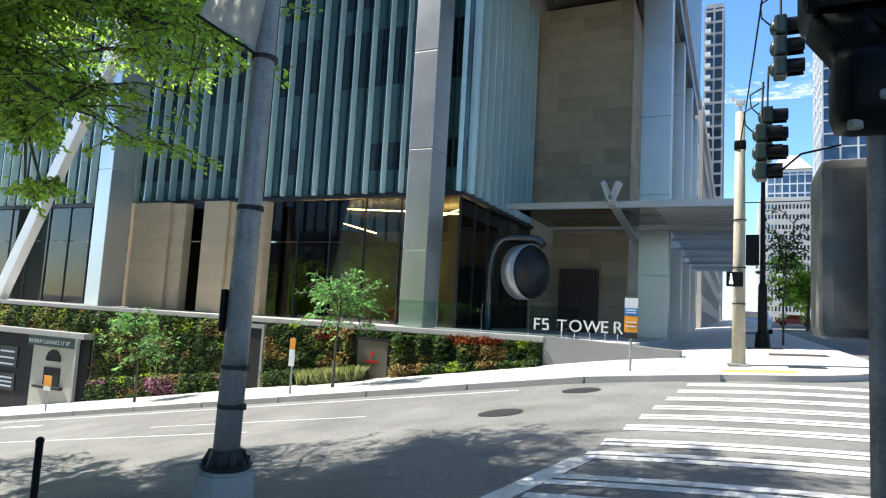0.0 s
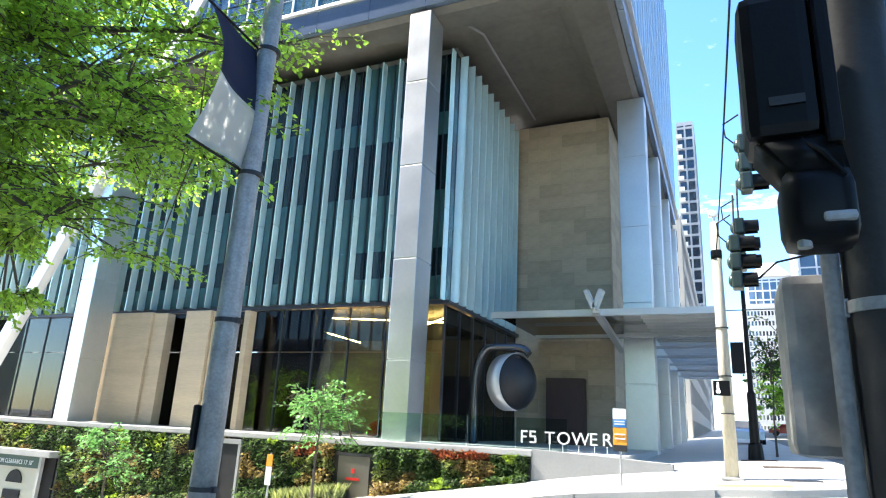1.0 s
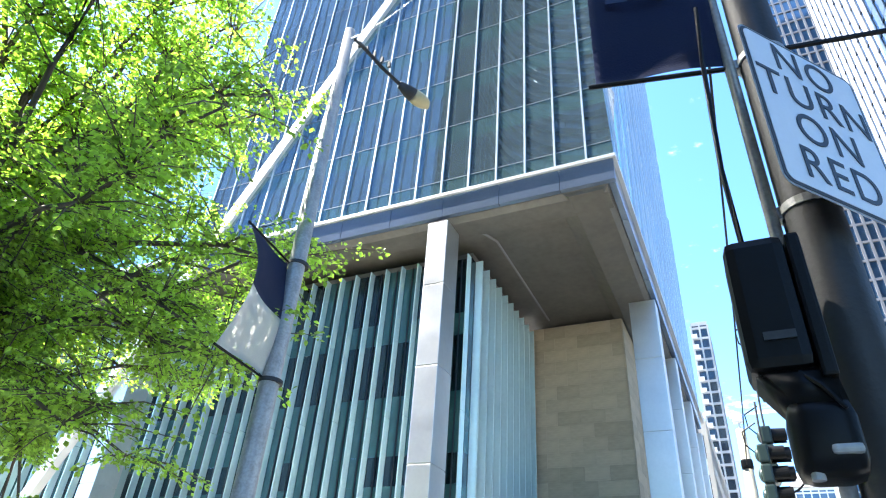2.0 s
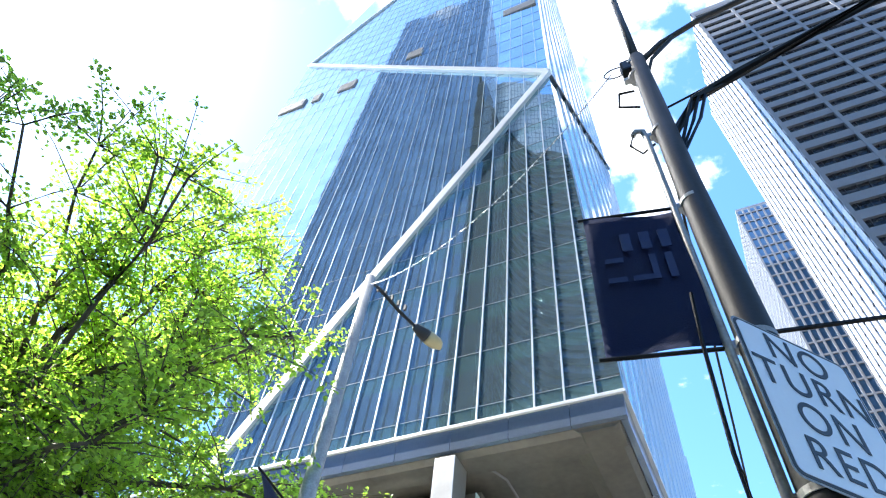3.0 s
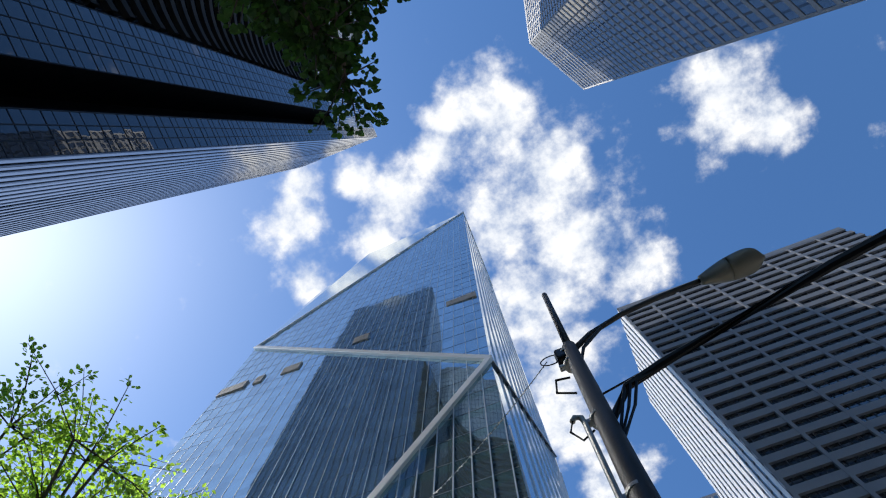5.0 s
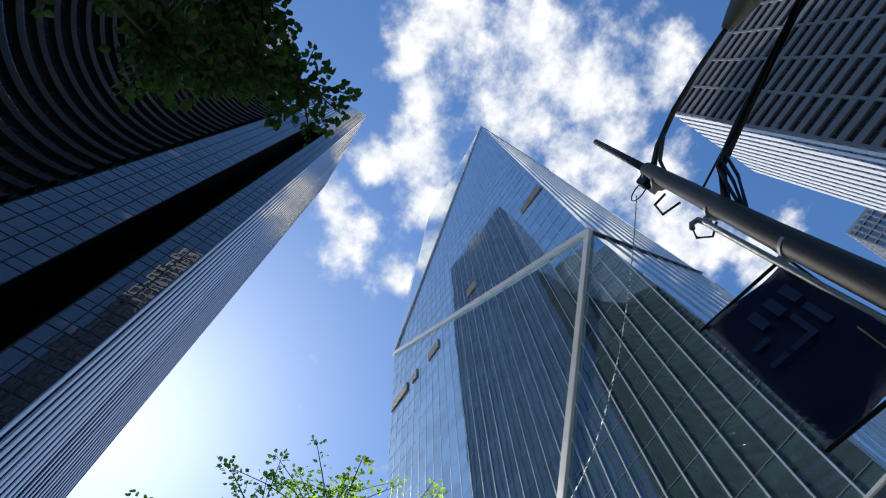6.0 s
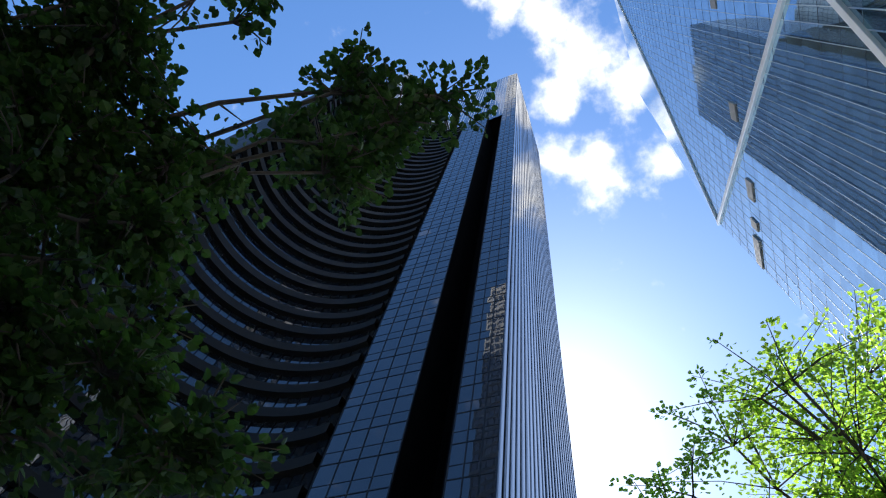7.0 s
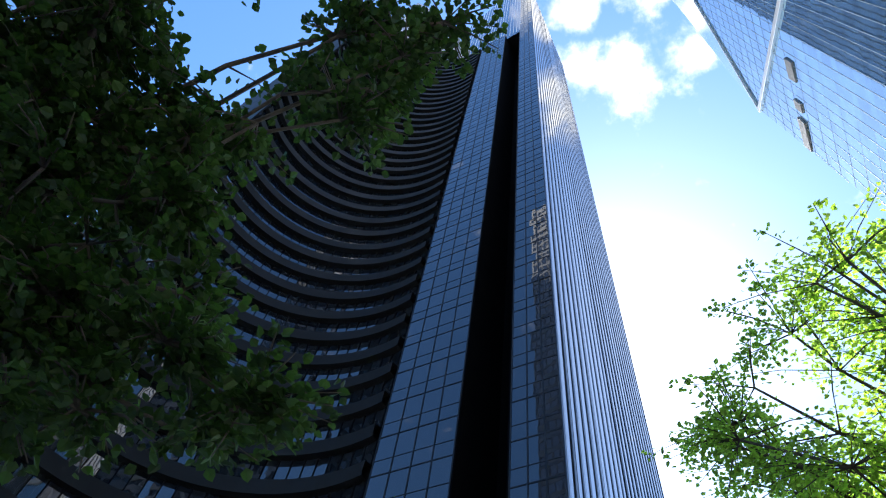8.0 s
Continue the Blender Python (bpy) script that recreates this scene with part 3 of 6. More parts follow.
# upper shaft above the bay, gently curved
pts = [(CX, -14.3), (CX - 0.3, -18.6), (CX - 0.8, -22.7), (CX - 1.5, -27.2), (CX - 2.6, -32.7), (CX - 4.2, -39)]
for (xa, ya), (xb, yb) in zip(pts, pts[1:]):
    poly = [Vector(p) for p in ((xb, yb, ZB - 2), (xa, ya, ZB - 2), (xa, ya, ZT), (xb, yb, ZT))]
    on_dark("upper_glazing", pane_grid(poly, "y", steps(yb + 1.2, ya, 1.2), [], 0.0004, rnd), M_CC_N)
    bm = bmesh.new()
    for k in range(5):
        f = k / 4
        tube(bm, (xa + (xb - xa) * f, ya + (yb - ya) * f, ZB), (xa + (xb - xa) * f, ya + (yb - ya) * f, ZT), 0.12, seg=4)
    on_dark("upper_fin", bm, M_CC_FIN)
each("shaft_body", [(-65.9, CX - 7.05, -31.2, NY - 0.3, -14, ZT - 0.2), (-65.9, CX - 7.05, -38.9, -31.25, ZB + 0.1, ZT - 0.2)], M_CC_PIER, on_dark)
bm = bmesh.new()
prism(bm, [(CX - 7.0, -38.9)] + [(x - 0.3, y + 0.05) for x, y in pts[::-1]] + [(CX - 0.3, NY - 0.3), (CX - 7.0, NY - 0.3)], ZB + 0.1, ZT - 0.2)
on_dark("shaft_body", bm, M_CC_PIER)
# concave bay
AC, AR = Vector((-13.5, -29.0)), 16.3
A0, A1 = math.atan2(2.9, -16.05), radians(289)
NA = 30
arc = [(AC.x + AR * math.cos(A0 + (A1 - A0) * k / NA), AC.y + AR * math.sin(A0 + (A1 - A0) * k / NA)) for k in range(NA + 1)]


def arc_at(k, inset):
    x, y = arc[k]
    d = Vector((x - AC.x, y - AC.y)).normalized()
    return x + d.x * inset, y + d.y * inset


bay_floors = [z for z in CF if z < ZB - 1]
gl, sp, mu = bmesh.new(), bmesh.new(), bmesh.new()
for z in bay_floors:
    for k in range(NA):
        (xa, ya), (xb, yb) = arc_at(k, 0.45), arc_at(k + 1, 0.45)
        q = rnd.gauss(0, 0.003)
        gl.faces.new([gl.verts.new(p) for p in ((xa, ya, z + 1.5), (xb, yb, z + 1.5), (xb - q, yb, z + 3.95), (xa - q, ya, z + 3.95))])
        bar(mu, (xa, ya, z + 1.5), (xa, ya, z + 3.95), 0.09, 0.12, (AC.x - xa, AC.y - ya, 0))
    # spandrel: a curved band standing proud of the glass
    prof = ((0.5, 0.0), (-0.25, 0.0), (-0.25, 1.42), (0.5, 1.52))
    rings = [[sp.verts.new((*arc_at(k, i), z + h)) for i, h in prof] for k in range(NA + 1)]
    for k in range(NA):
        for j in range(3):
            sp.faces.new((rings[k][j], rings[k + 1][j], rings[k + 1][j + 1], rings[k][j + 1]))
tagged(on_dark("bay_glazing", gl, M_CC_BAY, "dark glass ribbon windows of the concave side"), kind="stuff")
tagged(on_dark("bay_spandrel", sp, M_CC_PIER, "grey curved spandrel bands"), kind="stuff")
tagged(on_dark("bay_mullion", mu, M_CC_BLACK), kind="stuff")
body = [(CX + 0.25, -18.5), (CX + 0.25, -25.7)] + [arc_at(k, 0.9) for k in range(NA + 1)] + [(-8.2, -66), (-66, -66), (-66, -32), (CX - 3, -31.5), (CX - 6, -18.5)]
bm = bmesh.new()
vs = [bm.verts.new((x, y, ZB)) for x, y in body]
bm.faces.new(vs)
r = bmesh.ops.extrude_face_region(bm, geom=bm.faces[:])
for v in r["geom"]:
    if isinstance(v, bmesh.types.BMVert):
        v.co.z = -14
on_dark("bay_body", bm, M_CC_PIER)
# pale curved tier standing on the roof of the bay
tier_pts = [(-34.4, -39.2), (-31.0, -39.5), (-27.5, -40.4), (-24.0, -41.6), (-20.6, -43.1), (-17.2, -45.0), (-14.0, -47.4)]
bm = bmesh.new()
prism(bm, tier_pts + [(-14.0, -66), (-45, -66), (-45, -39.2)], ZB + 0.01, 242)
bmesh.ops.recalc_face_normals(bm, faces=bm.faces[:])
on_dark("upper_tier", bm, M_CC_TIER, "pale metal curved upper tier")
bm = bmesh.new()
for (xa, ya), (xb, yb) in zip(tier_pts, tier_pts[1:]):
    nrm = Vector((yb - ya, xa - xb, 0)).normalized()
    nrm = nrm if nrm.y > 0 else -nrm
    for k in range(3):
        p = Vector((xa + (xb - xa) * k / 3, ya + (yb - ya) * k / 3, 0)) + nrm * 0.03
        bar(bm, p + Vector((0, 0, ZB)), p + Vector((0, 0, 242)), 0.12, 0.1, nrm)
    for z in steps(ZB + 4, 240, 3.95):
        bar(bm, Vector((xa, ya, z)) + nrm * 0.02, Vector((xb, yb, z)) + nrm * 0.02, 0.14, 0.08, nrm)
tagged(on_dark("upper_tier_seam", bm, M_CC_LINE), kind="stuff")

# ---------------------------------------------------------------- pale gridded tower across the avenue
grid = thing("gridded_tower", "pale gridded office tower with dark window bands", "tower", (55, 75, 0))
grid_inv = Matrix.Translation((-55, -75, 0))


def on_grid(name, bm, m, label="", parent=None):
    bm.transform(grid_inv)
    return part(name, bm, m, parent or grid, label)


RX, RY, RN, RE, RZ = 25.0, 59.4, 88.0, 86.0, 166.0
GF = steps(4.0, RZ - 1, 3.9)
on_grid("core", boxes([(RX + 0.6, RE, RY + 0.6, RN, -3, RZ - 0.3)]), M_RB_GLASS, "smoked glass")
gy = [Vector(p) for p in ((RX, RY + 0.5, 0), (RE, RY + 0.5, 0), (RE, RY + 0.5, RZ), (RX, RY + 0.5, RZ))]
tagged(on_grid("south_glazing", pane_grid(gy, "x", steps(RX + 1.5, RE, 1.5), GF, 0.0015, rnd), M_RB_GLASS, "smoked office glass"), kind="stuff")
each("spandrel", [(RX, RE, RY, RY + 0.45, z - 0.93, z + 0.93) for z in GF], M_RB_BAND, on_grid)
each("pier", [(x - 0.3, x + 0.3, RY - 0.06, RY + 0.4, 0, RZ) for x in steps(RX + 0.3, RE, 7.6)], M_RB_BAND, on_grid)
each("window_post", [(x - 0.04, x + 0.04, RY + 0.36, RY + 0.47, 0, RZ) for x in steps(RX + 1.5, RE, 1.52)], M_DARK_MULL, on_grid)
on_grid("parapet", boxes([(RX, RE, RY - 0.05, RY + 0.6, RZ - 2.2, RZ)]), M_RB_BAND)
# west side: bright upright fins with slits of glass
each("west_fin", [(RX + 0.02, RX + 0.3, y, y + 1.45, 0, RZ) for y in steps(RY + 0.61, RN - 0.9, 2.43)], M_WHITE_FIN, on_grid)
wg = [Vector(p) for p in ((RX + 0.12, RN, 0), (RX + 0.12, RY + 0.6, 0), (RX + 0.12, RY + 0.6, RZ), (RX + 0.12, RN, RZ))]
tagged(on_grid("west_glazing", pane_grid(wg, "y", steps(RY + 0.86, RN, 1.62), GF, 0.0015, rnd), M_CC), kind="stuff")
each("west_spandrel", [(RX + 0.02, RX + 0.14, RY + 0.6, RN, z - 0.06, z + 0.06) for z in GF], M_DARK_MULL, on_grid)

# ---------------------------------------------------------------- crosswalk and lane paint
for y in (6.0, 6.75, 7.9, 8.65, 9.7, 10.6, 11.5, 12.5, 13.5, 14.5):
    for d in (0.0, 0.24):
        part("stripe", stripe(-1.9 + 0.12 * (y - 6), 3.2 + 0.15 * (y - 6), y + d, y + d + 0.17), M_PAINT, road_marks)
for x in (3.4, 4.3, 5.2):
    part("stripe", stripe(x, x + 0.4, 16.5, 21), M_PAINT, road_marks)
bm = bmesh.new()
for k in range(14):
    a, b = 5.4 + 0.18 * k, 5.4 + 0.18 * (k + 1)
    x0 = -2.5 + 0.05 * k
    bm.faces.new([bm.verts.new((x, y, ground_z(x, y) - 0.133)) for x, y in ((x0, a), (x0 + 0.3, a), (x0 + 0.34, b), (x0 + 0.04, b))])
part("stop_line", bm, M_PAINT, road_marks)
lane = thing("lane_marking", "thin white lane lines on grey asphalt", "road marking", kind="structure")
part("line", stripe(-13.2, -7.0, 11.6, 11.68), M_PAINT, lane)
part("line", stripe(-40.0, -9.0, 10.3, 10.38), M_PAINT, lane)
part("line", stripe(-40.0, -4.6, 14.5, 14.62), M_PAINT, lane)
for x in (-21.5, -24.0, -26.5):
    part("arrow", stripe(x, x + 1.9, 13.0, 13.25), M_PAINT, lane)
for x, y in ((-3.9, 11.3), (-3.0, 14.0)):
    bm = bmesh.new()
    bmesh.ops.create_circle(bm, cap_ends=True, segments=24, radius=0.42)
    for v in bm.verts:
        v.co = Vector((v.co.x + x, v.co.y + y, ground_z(v.co.x + x, v.co.y + y) - 0.132))
    tagged(part("manhole_cover", bm, M_POLE_DARK), "round iron manhole cover in the asphalt", "manhole", kind="structure")

# ---------------------------------------------------------------- travertine core wall in courses
cr = random.Random(11)
bm = bmesh.new()
block(bm, PX + 0.02, -5.25, 35.05, 44, 0.9, 19.85)
part("backing", bm.copy(), M_STONE, core).location = (8, -36, 0)
bm.free()


def course_meshes(w, h):
    b = bmesh.new()
    block(b, 0.004, w - 0.004, -0.04, 0.0, 0.004, h - 0.004)
    return mesh_of(b, "stone", M_STONE)


SW, SH = (5.55 / 4), 0.79
full_m, half_m = course_meshes(SW, SH), course_meshes(SW / 2, SH)
side_m = course_meshes(1.5, SH)
for r in range(24):
    z = 0.9 + r * SH
    x = PX + 0.02
    ends = [half_m] + [full_m] * 3 + [half_m] if r % 2 else [full_m] * 4
    for me in ends:
        o = new("stone", me)
        o.parent = core
        o.location = (x + 8, 35.03 - 36 - cr.uniform(0, 0.006), z)
        x += SW / 2 if me is half_m else SW
    for k in range(4):
        o = new("stone", side_m)
        o.parent = core
        o.location = (-5.23 + 8 + cr.uniform(0, 0.006), 35.05 - 36 + 1.5 * k, z)
        o.rotation_euler = (0, 0, math.pi / 2)

# ---------------------------------------------------------------- lobby interior
M_WARM = glow("warm_strip_light", (1.0, 0.55, 0.18), 16.0)
M_RED = mat("red_lacquer", (0.50, 0.02, 0.015), 0.3, vary=0.1, scale=2, bump=0.0)
M_DARKWOOD = mat("dark_wood", (0.05, 0.025, 0.022), 0.5, vary=0.3, scale=1.2, bump=0.1, fine=14, stretch=(1, 1, 0.2))


def strip(name, a, b, m, w=0.035):
    bm = bmesh.new()
    bar(bm, a, b, w, 0.05, (0, 0, 1))
    t = tagged(part(name, bm, m), "thin glowing strip light on the lobby ceiling", "ceiling light")
    return t


for a, b in (((-21.0, 27.0, 6.55), (-18.7, 31.0, 5.9)), ((-19.3, 26.5, 6.6), (-13.2, 27.6, 6.45)), ((-16.5, 30.5, 6.6), (-14.4, 28.0, 6.6)), ((-13.9, 29.5, 6.6), (-11.4, 27.0, 6.6)), ((-14.2, 28.4, 6.6), (-11.3, 29.4, 6.6))):
    strip("strip_light", a, b, M_WARM)
for x, w in ((-29.8, 2.93), (-24.5, 1.6)):
    wl = boxes([(x, x + w, 23.6, 24.2, LZ, 6.55)], 0.02)
    tagged(part("stone_portal", wl, M_STONE), "free-standing buff stone slab before the lobby", "wall panel")
for x, w in ((-26.85, 0.95), (-22.85, 0.3), (-20.9, 0.3)):
    tagged(part("stone_reveal", boxes([(x, x + w, 23.75, 24.25, LZ, 6.5)]), M_STONE), "buff stone reveal beside the glass", "wall panel")
tagged(part("lobby_floor", boxes([(-46, PX - 0.1, PY + 0.1, 37, 0.935, 0.96)]), M_CONC), "polished grey lobby floor", "floor", kind="structure")
bm = bmesh.new()
bmesh.ops.create_uvsphere(bm, u_segments=20, v_segments=12, radius=0.55)
for v in bm.verts:
    v.co = Vector((v.co.x * 1.2, v.co.y, max(v.co.z, -0.25) * 0.9))
chair = tagged(part("lounge_chair", bm, M_RED, smooth=True), "rounded red lounge chair behind the lobby glass", "chair")
chair.location = (-14.6, 26.6, 1.2)

# dark metal ring sculpture by the entrance, and a dark wooden screen
M_DARKSTEEL = mat("matt_dark_metal", (0.02, 0.02, 0.022), 0.45, 0.3, vary=0.3, scale=2.0, bump=0.1, fine=12)
sculpt = thing("metal_sculpture", "dark polished metal ring sculpture beside the lobby", "sculpture", (-8.2, 26.4, 0.93))
M_SCULPT = mat("dark_polished_steel", (0.10, 0.10, 0.105), 0.22, 0.85, vary=0.2, scale=1.0, bump=0.03, fine=12)


def ring_band(rx, rz, w, t, a0, a1, cx, cz, yaw, n=40, sq=1.0):
    bm = bmesh.new()
    rows = []
    for k in range(n + 1):
        a = a0 + (a1 - a0) * k / n
        c, s = math.cos(a), math.sin(a)
        c, s = abs(c) ** sq * (1 if c > 0 else -1), abs(s) ** sq * (1 if s > 0 else -1)
        rows.append([bm.verts.new((cx + (rx + d) * c, y, cz + (rz + d) * s)) for d, y in ((0, -w / 2), (0, w / 2), (-t, w / 2), (-t, -w / 2))])
    for p, q in zip(rows, rows[1:]):
        for j in range(4):
            bm.faces.new((p[j], p[(j + 1) % 4], q[(j + 1) % 4], q[j]))
    bm.faces.new(rows[0])
    bm.faces.new(rows[-1][::-1])
    bm.transform(Matrix.Rotation(yaw, 4, "Z"))
    return bm


def set_at(bm, x, z):
    bm.transform(Matrix.Translation((x, 0, z)))
    return bm


part("outer_arch", ring_band(1.45, 4.2, 0.85, 0.26, radians(58), radians(181), -0.3, 0.0, radians(12), sq=0.45), M_SCULPT, sculpt, smooth=True)
part("inner_ring", set_at(ring_band(1.15, 1.22, 0.85, 0.02, radians(70), radians(262), 0, 0, radians(57)), 0.05, 2.6), mat("bright_steel_band", (0.55, 0.56, 0.57), 0.5, 0.7, vary=0.1, bump=0.02), sculpt, "bright polished steel ring", smooth=True)
bm = bmesh.new()
bmesh.ops.create_icosphere(bm, subdivisions=3, radius=0.95)
for v in bm.verts:
    v.co = Vector((v.co.x * 1.18, v.co.y * 0.62, v.co.z * 1.24)) * (1 + 0.04 * noise.noise(v.co * 2))
bm.transform(Matrix.Translation((0.05, 0, 2.6)) @ Matrix.Rotation(radians(57), 4, "Z") @ Matrix.Translation((0, -0.12, 0)))
bm.verts.ensure_lookup_table()
part("dark_core", bm, M_DARKSTEEL, sculpt, smooth=True)
tagged(part("wooden_screen", boxes([(-8.6, -6.6, 33.6, 34.4, 0.9, 4.3)], 0.02), M_DARKWOOD), "dark reddish wooden box by the stone wall", "screen")

# glass balustrade above the sign wall
bal = thing("balustrade", "low frameless glass balustrade along the terrace", "balustrade", (-8, 21, 0.93))
for k in range(4):
    part("glass_panel", boxes([(-3.6 + k * 1.75, -1.9 + k * 1.75, -0.012, 0.012, 0.0, 1.05)]), M_LOBBY, bal)

# ---------------------------------------------------------------- sign wall and lettering
bm = bmesh.new()
xa, xb = -5.39, -1.35
vs = [bm.verts.new(p) for p in ((xa, WY - 0.1, ground_z(xa, WY) - 0.3), (xb, WY - 0.1, ground_z(xb, WY) - 0.3), (xb, WY - 0.1, 0.86), (xa, WY - 0.1, 1.03))]
f = bm.faces.new(vs)
r = bmesh.ops.extrude_face_region(bm, geom=[f])
bmesh.ops.translate(bm, vec=(0, 0.45, 0), verts=[v for v in r["geom"] if isinstance(v, bmesh.types.BMVert)])
bmesh.ops.recalc_face_normals(bm, faces=bm.faces[:])
tagged(part("sign_wall", bm, M_CONC), "low grey concrete wall carrying the building's letters", "wall", kind="structure")
M_LETTER = mat("pale_metal_letter", (0.80, 0.80, 0.78), 0.35, 0.3, vary=0.05, bump=0.0)


def lettering(txt, name, size, m, depth=0.0):
    cu = bpy.data.curves.new(name, "FONT")
    cu.body, cu.size, cu.extrude, cu.align_x = txt, size, depth, "LEFT"
    cu.space_character = 1.12
    tmp = new("tmp_text", cu)
    me = bpy.data.meshes.new_from_object(tmp.evaluated_get(bpy.context.evaluated_depsgraph_get()))
    bpy.data.objects.remove(tmp)
    me.materials.clear()
    me.materials.append(m)
    return me


letters = thing("building_sign", "pale metal letters standing on the sign wall", "sign", (-5.76, WY - 0.02, 1.21))
part("mark", boxes([(0.0, 0.06, -0.03, 0.03, 0.0, 0.42), (0.07, 0.24, -0.03, 0.03, 0.36, 0.42), (0.07, 0.2, -0.03, 0.03, 0.18, 0.24), (0.32, 0.38, -0.03, 0.03, 0.2, 0.42), (0.39, 0.54, -0.03, 0.03, 0.36, 0.42), (0.39, 0.54, -0.03, 0.03, 0.2, 0.26), (0.5, 0.56, -0.03, 0.03, 0.02, 0.19), (0.32, 0.49, -0.03, 0.03, 0.0, 0.06)]), M_LETTER, letters).scale = (0.85, 1, 0.88)
xo = 0.74
for ch, w in zip("TOWER", (0.36, 0.44, 0.50, 0.36, 0.36)):
    o = new("letter", lettering(ch, "letter", 0.52, M_LETTER, 0.02))
    o.parent = letters
    o.location = (xo, 0, -0.005 + 0.015 * xo)
    o.rotation_euler = (math.pi / 2, 0, 0)
    part("mount", boxes([(xo + w * 0.4, xo + w * 0.4 + 0.02, -0.01, 0.01, -0.36, 0.02)]), M_LETTER, letters)
    xo += w * 1.03

# ---------------------------------------------------------------- glass entrance canopy
canopy = thing("entrance_canopy", "projecting glass and steel slatted entrance canopy", "canopy", (-4, 30, 0))
CZ = 6.35
M_CAN = mat("pale_canopy_steel", (0.46, 0.48, 0.48), 0.35, 0.4, vary=0.06, bump=0.0)


def on_can(name, bm, m, label=""):
    bm.transform(Matrix.Translation((4, -30, 0)))
    return part(name, bm, m, canopy, label)


on_can("front_beam", boxes([(-9.3, 0.25, 26.6, 26.8, CZ, CZ + 0.28)]), M_CAN)
for y in steps(27.2, 58, 0.85):
    on_can("slat", boxes([(-2.9, 0.2, y, y + 0.12, CZ - 0.06, CZ + 0.16)]), M_CAN)
for y in (31.5, 36.0, 40.5, 45.0, 49.5, 54.0):
    on_can("cross_beam", boxes([(-8.6, 0.1, y, y + 0.14, CZ - 0.22, CZ - 0.07)]), M_CAN)
on_can("edge_beam", boxes([(0.21, 0.33, 26.81, 58.5, CZ - 0.1, CZ + 0.24)]), M_CAN)
on_can("glass_sheet", boxes([(-9.2, 0.2, 26.82, 34.9, CZ + 0.17, CZ + 0.2)]), M_LOBBY, "clear canopy glass")
bm = bmesh.new()
for sx in (-1, 1):
    bar(bm, (-4.6 + 0.02 * sx, 26.0, CZ + 0.2), (-4.6 + 0.32 * sx, 26.0, CZ + 0.95), 0.2, 0.5, (0, 1, 0))
bar(bm, (-4.6, 26.2, CZ + 0.15), (-4.6, 34, CZ - 0.6), 0.2, 0.3, (1, 0, 0))
on_can("v_bracket", bm, M_CAN, "white v-shaped steel bracket")

# ---------------------------------------------------------------- garage entrance, doors and boards in the planted wall
gar = thing("garage_entrance", "parking garage entrance with a clearance bar and ticket booth", "garage entrance", (-30.2, WY - 0.05, 0))
# near-black: recess shade put into colour, also used for black fittings
M_GAR_DARK = mat("shade_and_fitting_black", (0.008, 0.008, 0.009), 0.8, vary=0.2, bump=0.1)
M_BOOTH = mat("cream_booth_paint", (0.42, 0.41, 0.34), 0.6, vary=0.08, bump=0.05)
M_GREENSIGN = mat("dark_green_sign", (0.015, 0.05, 0.035), 0.5, vary=0.1, bump=0.0)
# no hole is cut; a flat black box carries the opening's shade
part("opening_shade_panel", boxes([(-4.2, 3.9, -0.08, 0.0, -4.9, -0.55)]), M_GAR_DARK, gar)
part("lintel", boxes([(-4.3, 4.05, -0.55, -0.05, -0.5, -0.25)], 0.02), M_KERB, gar)
part("booth_wall", boxes([(0.1, 3.2, -0.2, -0.09, -4.6, -0.9)]), M_BOOTH, gar, "cream painted booth front")
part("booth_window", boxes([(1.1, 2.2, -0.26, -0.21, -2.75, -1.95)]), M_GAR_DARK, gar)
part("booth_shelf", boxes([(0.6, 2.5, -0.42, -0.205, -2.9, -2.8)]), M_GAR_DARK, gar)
bm = bmesh.new()
prism(bm, [(1.65 + 0.52 * math.cos(a), 0.52 * math.sin(a)) for a in [math.pi * k / 12 for k in range(13)]], 0, 0.04)
bm.transform(Matrix.Translation((0, -0.21, -1.65)) @ Matrix.Rotation(math.pi / 2, 4, "X"))
part("arched_sign", bm, M_GAR_DARK, gar)
part("clearance_board", boxes([(0.0, 3.4, -0.42, -0.36, -0.98, -0.52)]), M_GREENSIGN, gar, "dark green clearance board")
o = new("lettering", lettering("MAXIMUM CLEARANCE 13' 10\"", "lettering", 0.26, M_SIGN_WHITE, 0.004))
o.parent, o.location, o.rotation_euler = gar, (0.06, -0.43, -0.86), (math.pi / 2, 0, 0)
o.scale = (0.74, 1, 1)
part("clearance_post", boxes([(3.35, 3.5, -0.45, -0.3, -4.45, -0.3)]), M_KERB, gar)
part("price_board", boxes([(-2.6, -1.2, -0.12, -0.085, -2.2, -1.2), (-2.6, -1.2, -0.12, -0.085, -3.3, -2.5)]), M_SIGN_BLACK, gar)
part("text_bar", boxes([(-2.5, -1.4, -0.135, -0.121, z, z + 0.08) for z in (-1.5, -1.8, -2.1, -2.75, -2.95, -3.15)]), M_SIGN_WHITE, gar)
door = thing("service_door", "black service door with a steel frame in the planted wall", "door", (-17.1, WY - 0.04, ground_z(-17.1, WY)))
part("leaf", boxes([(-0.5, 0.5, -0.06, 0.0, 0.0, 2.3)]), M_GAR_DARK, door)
part("frame", boxes([(-0.62, -0.51, -0.12, 0.0, 0, 2.32), (0.51, 0.62, -0.12, 0.0, 0, 2.32), (-0.62, 0.62, -0.12, 0.0, 2.33, 2.5)]), M_CONC, door)
